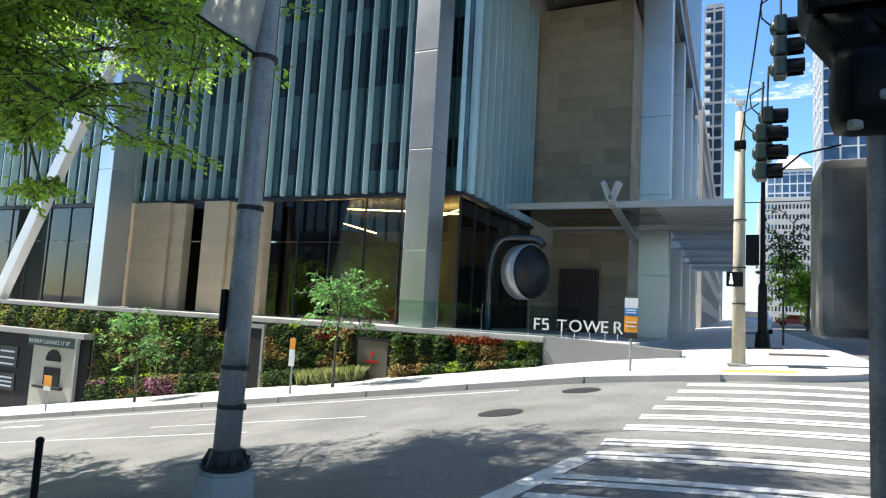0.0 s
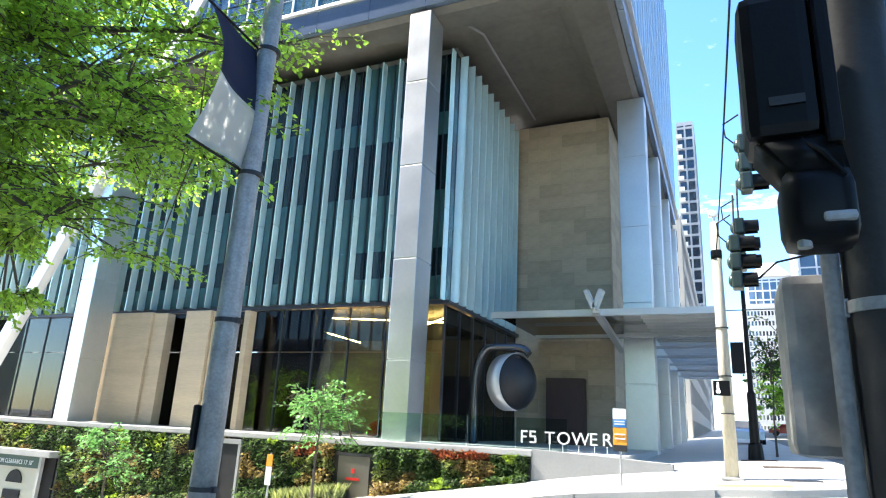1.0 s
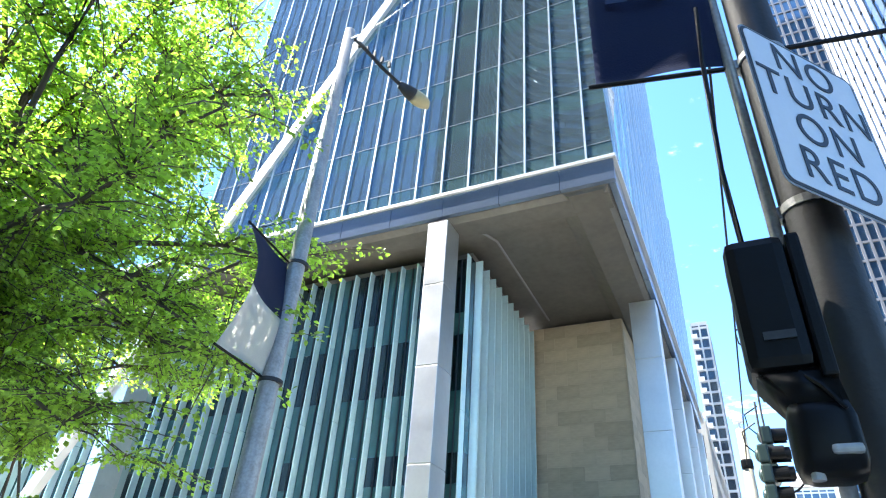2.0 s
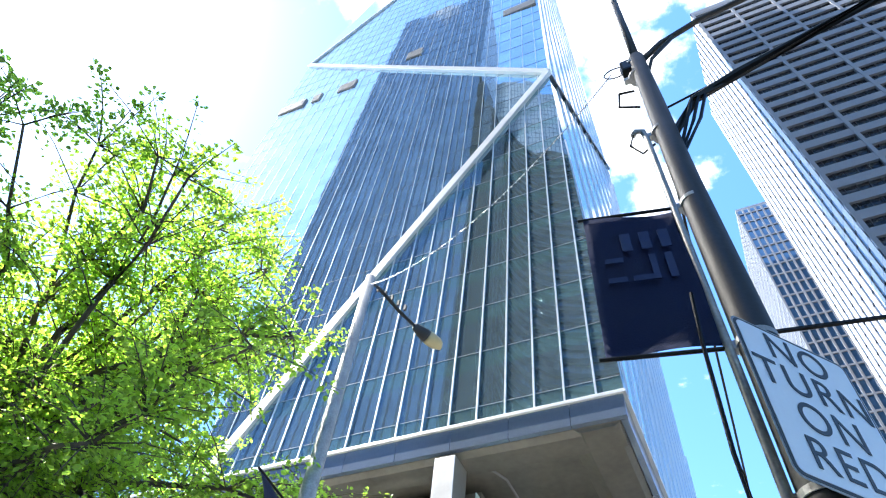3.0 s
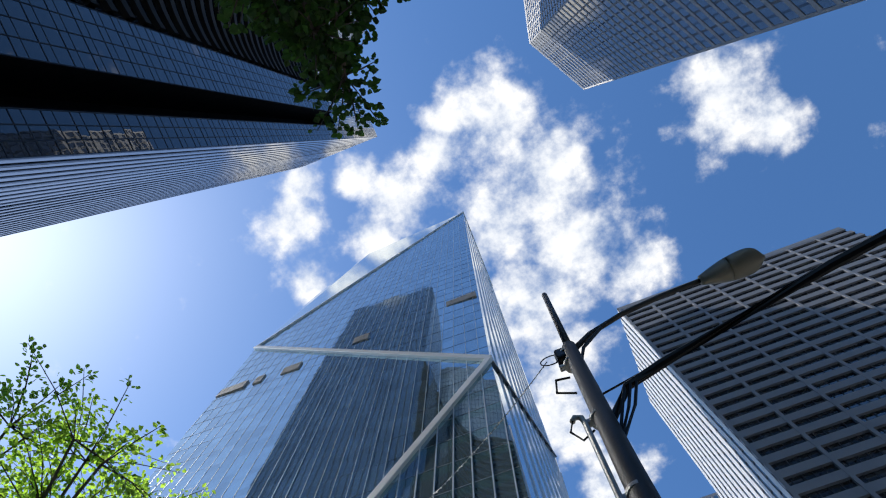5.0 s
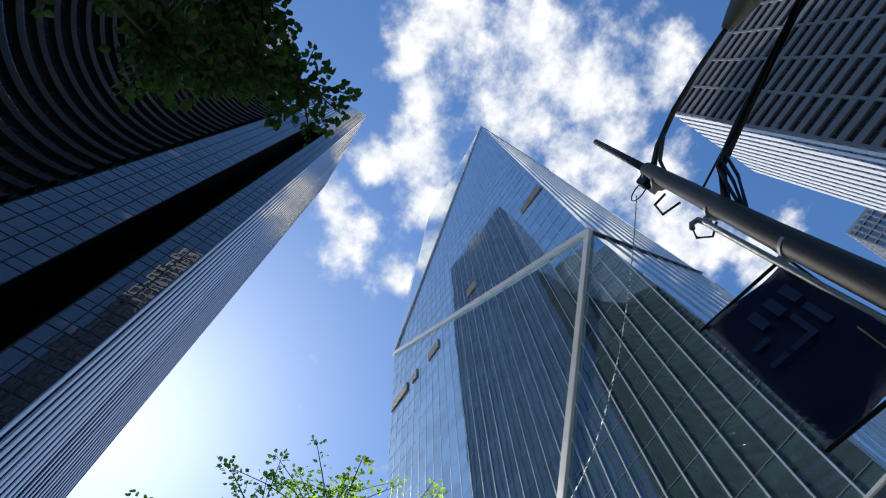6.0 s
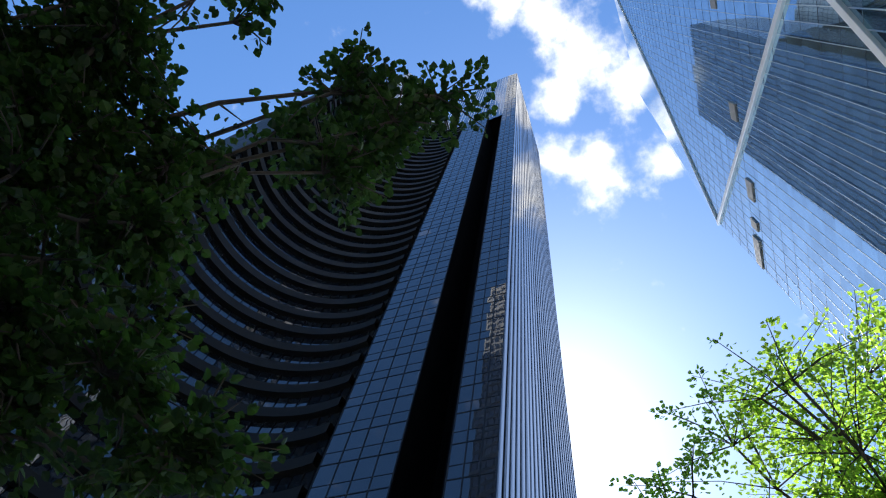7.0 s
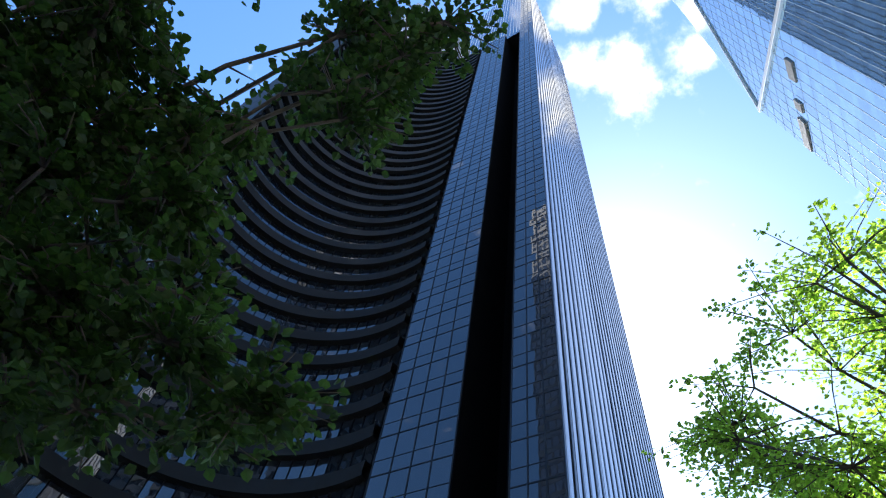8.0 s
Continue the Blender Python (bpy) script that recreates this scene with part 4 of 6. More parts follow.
board = thing("notice_board", "bronze notice board with small red lettering bars", "sign", (-11.6, WY - 0.06, 0.1))
M_BRONZE = mat("bronze_board", (0.14, 0.125, 0.10), 0.45, 0.4, vary=0.15, bump=0.02)
part("panel", boxes([(-0.62, 0.62, -0.06, 0.0, -1.0, 0.35)], 0.01), M_BRONZE, board)
part("top_rail", boxes([(-0.7, 0.7, -0.1, 0.0, 0.36, 0.46)]), M_SIGN_BLACK, board)
part("bottom_rail", boxes([(-0.7, 0.7, -0.1, 0.0, -1.1, -1.01)]), M_SIGN_BLACK, board)
part("red_bar", boxes([(-0.28, 0.25, -0.075, -0.061, -0.42, -0.34), (-0.06, 0.06, -0.075, -0.061, -0.2, -0.05)]), M_RED, board)

# ---------------------------------------------------------------- street lamp on the left pole
M_LAMP = mat("aged_lamp_lens", (0.42, 0.36, 0.20), 0.45, 0, vary=0.2, scale=6, bump=0.1, fine=60)
M_LAMPBODY = mat("grey_lamp_housing", (0.17, 0.155, 0.12), 0.5, 0.3, vary=0.15, scale=6, bump=0.05, fine=60)
LX, LY = -4.26, 4.65
lz = ground_z(LX, LY)
lamp_l = thing("street_lamp", "tall grey steel street lamp on a concrete pedestal", "street lamp", (LX, LY, lz))


def loc(b, x, y, z):
    b.transform(Matrix.Translation((-x, -y, -z)))
    return b


bm = bmesh.new()
prism(bm, [(0.31 * math.cos(radians(22.5 + 45 * k)), 0.31 * math.sin(radians(22.5 + 45 * k))) for k in range(8)], -0.25, 0.5)
for v in bm.verts:
    if v.co.z > 0:
        v.co.x *= 0.86
        v.co.y *= 0.86
bmesh.ops.bevel(bm, geom=[e for e in bm.edges if e.verts[0].co.z > 0.4 and e.verts[1].co.z > 0.4], offset=0.03, segments=2, affect="EDGES")
part("pedestal", bm, M_KERB, lamp_l, "weathered concrete pedestal")
bm = bmesh.new()
tube(bm, (0, 0, 0.505), (0, 0, 0.54), 0.22, 0.24, 24)
tube(bm, (0, 0, 0.545), (0, 0, 0.67), 0.17, 0.145, 24)
for k in range(6):
    a = 2 * math.pi * k / 6
    tube(bm, (0.205 * math.cos(a), 0.205 * math.sin(a), 0.54), (0.205 * math.cos(a), 0.205 * math.sin(a), 0.60), 0.02, seg=6)
    bar(bm, (0.2 * math.cos(a + 0.5), 0.2 * math.sin(a + 0.5), 0.55), (0.14 * math.cos(a + 0.5), 0.14 * math.sin(a + 0.5), 0.67), 0.02, 0.05, (math.cos(a), math.sin(a), 0))
part("base_flange", bm, M_POLE_DARK, lamp_l)
bm = bmesh.new()
pipe(bm, [(-0.01, 0, 0.6), (0.02, 0, 3), (0.07, -0.02, 6), (0.11, -0.04, 9.57 - lz)], [0.122, 0.112, 0.098, 0.075], 20)
part("pole", bm, M_POLE, lamp_l, "grey painted steel pole", smooth=True)
for z in (0.62, 0.98, 2.49, 3.98, 5.4):
    bm = bmesh.new()
    lean = 0.013 * (z - lz) - 0.01
    tube(bm, (lean, 0, z - lz - 0.02), (lean, 0, z - lz + 0.02), 0.128, seg=20)
    block(bm, 0.11, 0.16, -0.03, 0.03, z - lz - 0.025, z - lz + 0.025)
    part("strap", bm, M_POLE_DARK, lamp_l)
bm = bmesh.new()
block(bm, -0.10, -0.06, -0.16, -0.08, 1.75, 2.15, 0.02)
part("hand_hole", bm, M_BLACK, lamp_l, "dark hand-hole cover")
bm = bmesh.new()
pipe(bm, [(0.09, -0.04, 9.5 - lz), (0.15, 0.25, 9.55 - lz), (0.3, 0.65, 9.42 - lz), (0.46, 0.95, 9.3 - lz)], [0.035, 0.032, 0.03, 0.03], 8)
for k in range(5):
    block(bm, 0.1 + 0.06 * k, 0.14 + 0.06 * k, 0.2 + 0.13 * k, 0.24 + 0.13 * k, 9.5 - lz, 9.62 - lz)
part("arm", bm, M_POLE_DARK, lamp_l)


def lamp_head(length, wide, deep, m1, m2, parent, at, yaw, pitch=0.0):
    """A drop-shaped lamp head: a housing at the neck and a bulging lens."""
    out = []
    for nm, a, b, m in (("housing", 0.0, 0.45, m1), ("lens", 0.46, 1.0, m2)):
        bm = bmesh.new()
        rows = []
        for k in range(9):
            f = a + (b - a) * k / 8
            w = wide * (0.32 + 0.68 * math.sin(min(1, f / 0.72) * math.pi / 2)) * (1 if f < 0.72 else math.sqrt(max(0.02, 1 - ((f - 0.72) / 0.28) ** 2)))
            d = deep * (0.5 + 0.5 * math.sin(math.pi * min(1, f + 0.1)))
            rows.append([bm.verts.new((f * length, w / 2 * math.cos(t), d / 2 * math.sin(t) * (1.25 if math.sin(t) < 0 else 0.8))) for t in [2 * math.pi * j / 16 for j in range(16)]])
        for p, q in zip(rows, rows[1:]):
            for j in range(16):
                bm.faces.new((p[j], p[(j + 1) % 16], q[(j + 1) % 16], q[j]))
        bm.faces.new(rows[0][::-1])
        bm.faces.new(rows[-1])
        o = part(nm, bm, m, parent, smooth=True)
        o.location, o.rotation_euler = at, (0, pitch, yaw)
        out.append(o)
    return out


lamp_head(0.62, 0.27, 0.22, M_POLE_DARK, M_LAMP, lamp_l, (0.46, 0.95, 9.3 - lz), radians(66), 0.1)


def banner(name, label, width, height, bands, parent_at, yaw, sag):
    """A cloth banner between two short arms; bands: fractions of the height with their cloth."""
    t = thing(name, label, "banner", parent_at)
    t.rotation_euler = (0, 0, yaw)
    for lo, hi, m in bands:
        bm = bmesh.new()
        nx, nz = 14, max(3, int(22 * (hi - lo)))
        g = []
        for j in range(nz + 1):
            f = lo + (hi - lo) * j / nz
            row = []
            for i in range(nx + 1):
                u = i / nx
                y = sag * math.sin(math.pi * f) * (0.35 + u) * 0.8 + 0.02 * math.sin(5 * u + 4 * f)
                row.append(bm.verts.new((0.1 + u * width, y, f * height - 0.02 * math.sin(math.pi * u) * f)))
            g.append(row)
        for j in range(nz):
            for i in range(nx):
                bm.faces.new((g[j][i], g[j][i + 1], g[j + 1][i + 1], g[j + 1][i]))
        bmesh.ops.solidify(bm, geom=bm.faces[:], thickness=0.004)
        part("cloth", bm, m, t, smooth=True)
    for z in (-0.02, height + 0.02):
        bm = bmesh.new()
        tube(bm, (0, 0, z), (width + 0.14, 0, z), 0.014, seg=8)
        part("arm", bm, M_BLACK, t)
    return t


banner("pole_banner", "wind-curled banner, navy above and white below, on a pole", 0.78, 1.36, ((0.0, 0.46, M_WHITE_CLOTH), (0.461, 1.0, M_BLUE_CLOTH)), (LX, LY, 4.02), radians(-84), 0.2)

# ---------------------------------------------------------------- signal and lamp pole at the corner
PXR, PYR = 0.56, 2.36
rz0 = ground_z(PXR, PYR)
pole_r = thing("signal_pole", "weathered dark steel corner pole carrying lamp, wires and signal", "street lamp", (PXR, PYR, rz0))


def on_pole(name, bm, m, label="", smooth=False):
    bm.transform(Matrix.Translation((-PXR, -PYR, -rz0)))
    return part(name, bm, m, pole_r, label, smooth)


bm = bmesh.new()
pipe(bm, [(PXR, PYR, rz0 - 0.2), (PXR, PYR, 3.0), (PXR + 0.01, PYR - 0.01, 6.0), (PXR + 0.05, PYR - 0.04, 8.7)], [0.122, 0.115, 0.10, 0.085], 24)
on_pole("pole", bm, M_POLE_DARK, smooth=True)
bm = bmesh.new()
pipe(bm, [(PXR + 0.05, PYR - 0.04, 8.7), (PXR + 0.10, PYR - 0.08, 10.9)], [0.05, 0.042], 10)
on_pole("top_stub", bm, M_POLE_DARK, smooth=True)
for z in (2.05, 3.35, 4.3, 5.75, 6.95, 8.3, 8.6):
    bm = bmesh.new()
    tube(bm, (PXR, PYR, z - 0.02), (PXR, PYR, z + 0.02), 0.122 - 0.004 * z + 0.012, seg=24)
    block(bm, PXR - 0.15, PXR - 0.09, PYR - 0.03, PYR + 0.03, z - 0.03, z + 0.03)
    on_pole("strap", bm, M_POLE)
bm = bmesh.new()
pipe(bm, [(PXR - 0.15, PYR - 0.02, 1.0), (PXR - 0.15, PYR - 0.02, 6.9), (PXR - 0.16, PYR - 0.02, 7.05), (PXR - 0.22, PYR - 0.03, 7.08), (PXR - 0.25, PYR - 0.03, 7.02)], 0.028, 10)
on_pole("conduit", bm, M_POLE, smooth=True)
bm = bmesh.new()
pipe(bm, [(PXR - 0.25, PYR - 0.03, 7.02), (PXR - 0.3, PYR - 0.03, 6.85), (PXR - 0.22, PYR, 6.7), (PXR - 0.1, PYR, 6.8)], 0.012, 6)
pipe(bm, [(PXR - 0.1, PYR, 7.6), (PXR - 0.28, PYR, 7.75), (PXR - 0.24, PYR, 8.05), (PXR - 0.09, PYR, 8.0)], 0.014, 6)
pipe(bm, [(PXR + 0.02, PYR, 8.6), (PXR + 0.1, PYR - 0.02, 8.2), (PXR + 0.12, PYR, 7.6), (PXR + 0.1, PYR, 7.0)], 0.012, 6)
on_pole("cable", bm, M_BLACK)
bm = bmesh.new()
pipe(bm, [(PXR + 0.05, PYR - 0.04, 8.55), (PXR + 0.35, PYR - 0.03, 8.9), (PXR + 0.8, PYR - 0.07, 9.05), (PXR + 1.3, PYR - 0.11, 9.06), (2.38, 2.22, 9.02)], [0.04, 0.036, 0.034, 0.032, 0.03], 10)
pipe(bm, [(PXR + 0.06, PYR, 8.15), (PXR + 0.2, PYR - 0.02, 8.6), (PXR + 0.5, PYR - 0.05, 8.92)], 0.022, 8)
on_pole("lamp_arm", bm, M_POLE_DARK, smooth=True)
lamp_head(0.78, 0.34, 0.24, M_LAMPBODY, M_LAMPBODY, pole_r, (2.36 - PXR, 2.22 - PYR, 9.02 - rz0), radians(-2))
# thick bundle of signal cables leaving over the avenue
bm = bmesh.new()
pipe(bm, [(PXR + 0.1, PYR, 6.9), (PXR + 0.35, PYR - 0.06, 7.25), (PXR + 0.75, PYR - 0.13, 7.32), (3.06, 1.93, 7.42), (7, 1.2, 7.3), (14, 0.0, 7.4), (22, -1.4, 8.0)], [0.04, 0.045, 0.05, 0.055, 0.055, 0.05, 0.05], 8)
on_pole("signal_cable", bm, M_BLACK, "thick black bundle of signal cables")
bm = bmesh.new()
for d in (0.0, 0.06, 0.12):
    pipe(bm, [(PXR + 0.1, PYR, 6.65 - d), (PXR + 0.2 + d, PYR - 0.05, 6.9), (PXR + 0.32 + d, PYR - 0.1, 7.2), (PXR + 0.6 + d, PYR - 0.11, 7.3)], 0.016, 6)
pipe(bm, [(PXR, PYR, 7.35), (PXR + 0.7, PYR - 0.12, 7.36)], 0.012, 6)
on_pole("drip_loop", bm, M_BLACK)
bm = bmesh.new()
for k in range(16):
    a = 2 * math.pi * k / 16
    b = 2 * math.pi * (k + 1) / 16
    tube(bm, (PXR - 0.2 + 0.13 * math.cos(a), PYR, 8.62 + 0.13 * math.sin(a)), (PXR - 0.2 + 0.13 * math.cos(b), PYR, 8.62 + 0.13 * math.sin(b)), 0.008, seg=5)
block(bm, PXR - 0.14, PXR + 0.12, PYR - 0.08, PYR + 0.08, 8.45, 8.7, 0.03)
on_pole("wire_ring", bm, M_BLACK)

# festoon cable between the two poles
fest = thing("festoon_cable", "sagging cable with small bulbs between two poles", "cable", (0, 0, 0))
a, b = Vector((LX + 0.02, LY, 9.45)), Vector((PXR - 0.25, PYR, 8.62))
pts = [a.lerp(b, k / 24) - Vector((0, 0, 0.75 * 4 * (k / 24) * (1 - k / 24))) for k in range(25)]
bm = bmesh.new()
pipe(bm, pts, 0.006, 5)
part("wire", bm, M_POLE, fest)
bm = bmesh.new()
for k in range(1, 72):
    f = k / 72
    p = a.lerp(b, f) - Vector((0, 0, 0.75 * 4 * f * (1 - f) + 0.012))
    bmesh.ops.create_icosphere(bm, subdivisions=1, radius=0.011, matrix=Matrix.Translation(p))
tagged(part("bulb", bm, M_WHITE_CLOTH, fest), "tiny pale bulbs", kind="stuff")

nb = banner("pole_banner", "navy cloth banner with faded lettering bars on a pole", 0.66, 1.42, ((0.0, 1.0, M_BLUE_CLOTH),), (PXR - 0.06, PYR, 4.31), radians(191), 0.005)
M_FADE = mat("faded_print", (0.032, 0.044, 0.105), 0.8, vary=0.15, scale=8, bump=0.0)
part("print_bar", boxes([(0.2 + 0.13 * k, 0.27 + 0.13 * k, 0.03, 0.034, 0.95, 1.15) for k in range(3)] + [(0.22, 0.27, 0.03, 0.034, 0.62, 0.88), (0.33, 0.37, 0.03, 0.034, 0.62, 0.88), (0.37, 0.5, 0.03, 0.034, 0.62, 0.67), (0.54, 0.66, 0.03, 0.034, 0.62, 0.67), (0.54, 0.66, 0.03, 0.034, 0.83, 0.88)]), M_FADE, nb)

# NO TURN ON RED sign
p0, p1 = Vector((0.43, 1.88)), Vector((0.90, 2.44))
yaw = math.atan2(p1.y - p0.y, p1.x - p0.x)
sgn = thing("traffic_sign", "white NO TURN ON RED sign bolted to the pole", "sign", (p0.x, p0.y, 3.18))
sgn.rotation_euler = (0, 0, yaw)


def round_plate(w, h, r, t, y):
    bm = bmesh.new()
    pts = []
    for cx, cz, a0 in ((w - r, h - r, 0), (r, h - r, 90), (r, r, 180), (w - r, r, 270)):
        for k in range(6):
            a = radians(a0 + 18 * k)
            pts.append((cx + r * math.cos(a), cz + r * math.sin(a)))
    f = bm.faces.new([bm.verts.new((x, y, z)) for x, z in pts])
    q = bmesh.ops.extrude_face_region(bm, geom=[f])
    bmesh.ops.translate(bm, vec=(0, t, 0), verts=[v for v in q["geom"] if isinstance(v, bmesh.types.BMVert)])
    bmesh.ops.recalc_face_normals(bm, faces=bm.faces[:])
    return bm


SWD, SHT = 0.73, 0.91
part("plate", round_plate(SWD, SHT, 0.05, 0.003, 0.0), M_POLE, sgn)
part("border", round_plate(SWD - 0.02, SHT - 0.02, 0.045, 0.002, -0.0025), M_SIGN_BLACK, sgn).location = (0.01, 0, 0.01)
part("face", round_plate(SWD - 0.05, SHT - 0.05, 0.035, 0.002, -0.005), M_SIGN_WHITE, sgn).location = (0.025, 0, 0.025)
for txt, z in (("NO", 0.70), ("TURN", 0.50), ("ON", 0.29), ("RED", 0.08)):
    me = lettering(txt, "word", 0.235, M_SIGN_BLACK, 0.001)
    xs = [v.co.x for v in me.vertices]
    o = new("word", me)
    o.parent = sgn
    o.location = (SWD / 2 - (max(xs) + min(xs)) / 2, -0.0075, z)
    o.rotation_euler = (math.pi / 2, 0, 0)
part("bracket", boxes([(0.2, 0.42, 0.004, 0.1, 0.2, 0.24), (0.2, 0.42, 0.004, 0.1, 0.66, 0.7)]), M_POLE_DARK, sgn)

# near signal head seen from behind
sig = thing("traffic_signal", "black pedestrian signal head bolted to the corner pole", "traffic signal", (0.31, 2.13, 2.19))
bm = boxes([(-0.13, 0.08, -0.12, 0.12, 0.34, 0.86)], 0.04)
part("housing", bm, M_BLACK, sig)
part("side_flange", boxes([(0.081, 0.13, -0.125, 0.05, 0.3, 0.85)], 0.012), M_BLACK, sig)
bm = bmesh.new()
lo_ = [bm.verts.new(p) for p in ((-0.02, -0.11, 0.2), (0.14, -0.11, 0.2), (0.14, 0.1, 0.2), (-0.02, 0.1, 0.2))]
hi_ = [bm.verts.new(p) for p in ((-0.12, -0.11, 0.345), (0.12, -0.11, 0.345), (0.12, 0.11, 0.345), (-0.12, 0.11, 0.345))]
for k in range(4):
    bm.faces.new((lo_[k], lo_[(k + 1) % 4], hi_[(k + 1) % 4], hi_[k]))
bm.faces.new(lo_[::-1])
bm.faces.new(hi_)
bmesh.ops.bevel(bm, geom=bm.edges[:], offset=0.02, segments=2, affect="EDGES")
part("folded_neck", bm, M_BLACK, sig, smooth=True)
bm = boxes([(-0.05, 0.15, -0.12, 0.10, 0.0, 0.24)], 0.055)
part("lower_shell", bm, M_BLACK, sig, smooth=True)
bm = bmesh.new()
pipe(bm, [(0.02, -0.10, 0.33), (0.07, -0.122, 0.27), (0.12, -0.122, 0.19)], [0.006, 0.01, 0.006], 6)
part("crease", bm, M_BLACK, sig)
part("rating_plate", boxes([(-0.06, 0.04, -0.128, -0.122, 0.44, 0.47)]), M_POLE_DARK, sig)
part("clamp", boxes([(0.05, 0.135, -0.135, 0.06, 0.055, 0.085)], 0.012), M_POLE, sig, "pale worn clamp")
bm = bmesh.new()
tube(bm, (0.0, -0.08, -0.01), (0.0, -0.08, 0.03), 0.02, seg=10)
part("cable_gland", bm, M_POLE, sig)
for z in (0.5, 0.62, 0.8):
    bm = bmesh.new()
    tube(bm, (0.11, -0.06, z), (0.12, -0.06, z), 0.012, seg=8)
    part("bolt", bm, M_POLE, sig)
bm = bmesh.new()
pipe(bm, [(-0.05, 0.0, 0.85), (-0.06, 0.0, 1.3), (-0.03, 0.02, 2.0), (0.0, 0.02, 2.4)], 0.012, 6)
part("cable", bm, M_BLACK, sig)
# grey equipment cabinet hung behind the pole
cab = thing("equipment_cabinet", "stained grey metal equipment cabinet strapped to the pole", "cabinet", (0.55, 2.62, 1.58))
part("body", boxes([(-0.28, 0.2, -0.12, 0.2, 0, 0.63)], 0.04), mat("stained_grey_metal", (0.34, 0.33, 0.31), 0.6, 0.1, vary=0.35, scale=5, bump=0.08, fine=30), cab)
part("rail", boxes([(0.23, 0.27, -0.13, 0.12, -0.02, 0.75)]), M_POLE_DARK, cab)
part("bracket", boxes([(0.0, 0.1, -0.26, -0.125, 0.1, 0.16), (0.0, 0.1, -0.26, -0.125, 0.5, 0.56)]), M_POLE_DARK, cab)


# ---------------------------------------------------------------- hanging signal heads over the street
def signal_head(at, yaw):
    t = thing("traffic_signal", "dark green three-lamp traffic signal hung on a span wire", "traffic signal", at, group="hanging signals")
    t.rotation_euler = (0, 0, yaw)
    t.scale = (0.86, 0.86, 0.9)
    for k in range(3):
        part("section", boxes([(-0.11, 0.09, -0.17, 0.17, 0.36 * k, 0.36 * k + 0.34)], 0.04), M_GREEN_SIG, t)
        bm = bmesh.new()
        n = 16
        ro = [[bm.verts.new((x, r * math.cos(a), 0.36 * k + 0.17 + r * math.sin(a))) for a in [radians(-50) + radians(280) * j / n for j in range(n + 1)]] for x, r in ((0.09, 0.15), (0.36, 0.145), (0.36, 0.138), (0.09, 0.143))]
        for p, q in zip(ro, ro[1:]):
            for j in range(n):
                bm.faces.new((p[j], p[j + 1], q[j + 1], q[j]))
        part("visor", bm, M_BLACK, t)
        bm = bmesh.new()
        tube(bm, (0.092, 0, 0.36 * k + 0.17), (0.11, 0, 0.36 * k + 0.17), 0.135, 0.12, 20)
        part("lens", bm, M_BLACK, t)
        bm = bmesh.new()
        bmesh.ops.create_uvsphere(bm, u_segments=14, v_segments=8, radius=0.13, matrix=Matrix.Translation((-0.1, 0, 0.36 * k + 0.17)) @ Matrix.Diagonal((0.6, 1, 1, 1)))
        part("back_dome", bm, M_GREEN_SIG, t, smooth=True)
    bm = bmesh.new()
    pipe(bm, [(0, 0, 1.08), (0, 0, 1.35), (0.02, 0, 1.9)], 0.02, 8)
    part("hanger", bm, M_POLE_DARK, t)
    bm = bmesh.new()
    pipe(bm, [(-0.12, 0, 0.9), (-0.3, 0.02, 1.1), (-0.32, 0.02, 1.35), (-0.05, 0, 1.5)], 0.016, 6)
    part("cable", bm, M_BLACK, t)
    return t


signal_head((0.42, 11.6, 4.08), radians(-4))
signal_head((0.52, 12.0, 4.5), radians(3))
signal_head((0.62, 10.3, 5.35), radians(0))
span = thing("span_wire", "thin black span wires over the street", "cable", (0, 0, 0))
for pa, pb in (((PXR, PYR, 6.9), (0.12, 17.3, 6.2)), ((PXR + 0.1, PYR, 4.35), (26, 6.0, 5.2)), ((0.12, 17.3, 4.75), (24, 15.0, 5.4))):
    bm = bmesh.new()
    pa, pb = Vector(pa), Vector(pb)
    pipe(bm, [pa.lerp(pb, k / 10) - Vector((0, 0, 0.9 * (k / 10) * (1 - k / 10))) for k in range(11)], 0.014, 5)
    part("wire", bm, M_BLACK, span)

# ---------------------------------------------------------------- far corner
M_TAN = mat("tan_weathered_pole", (0.42, 0.38, 0.29), 0.7, 0, vary=0.3, scale=2.0, bump=0.2, fine=25, stretch=(1, 1, 0.3))
fx, fy = 0.13, 17.3
fz = ground_z(fx, fy)
fp = thing("utility_pole", "tan weathered pole with camera and pedestrian signal on the far corner", "pole", (fx, fy, fz))
bm = bmesh.new()
pipe(bm, [(0, 0, -0.1), (0, 0, 3.0), (0, 0, 7.1 - fz)], [0.16, 0.14, 0.11], 18)
part("pole", bm, M_TAN, fp, smooth=True)
part("base_plate", boxes([(-0.25, 0.25, -0.25, 0.25, 0.0, 0.06)], 0.01), M_KERB, fp)
bm = boxes([(-0.13, 0.1, -0.1, 0.1, 7.28 - fz, 7.42 - fz)], 0.02)
tube(bm, (0, 0, 7.05 - fz), (0, 0, 7.3 - fz), 0.03, seg=8)
block(bm, -0.2, -0.1, -0.05, 0.05, 7.42 - fz, 7.5 - fz)
part("camera_unit", bm, M_SIGN_WHITE, fp, "white camera unit on top")
for z in (1.5, 2.4, 3.6):
    bm = bmesh.new()
    tube(bm, (0, 0, z), (0, 0, z + 0.03), 0.165, seg=16)
    part("strap", bm, M_POLE_DARK, fp)
part("junction_ball", boxes([(-0.14, 0.14, -0.14, 0.14, 6.1 - fz, 6.35 - fz)], 0.06), M_BLACK, fp)
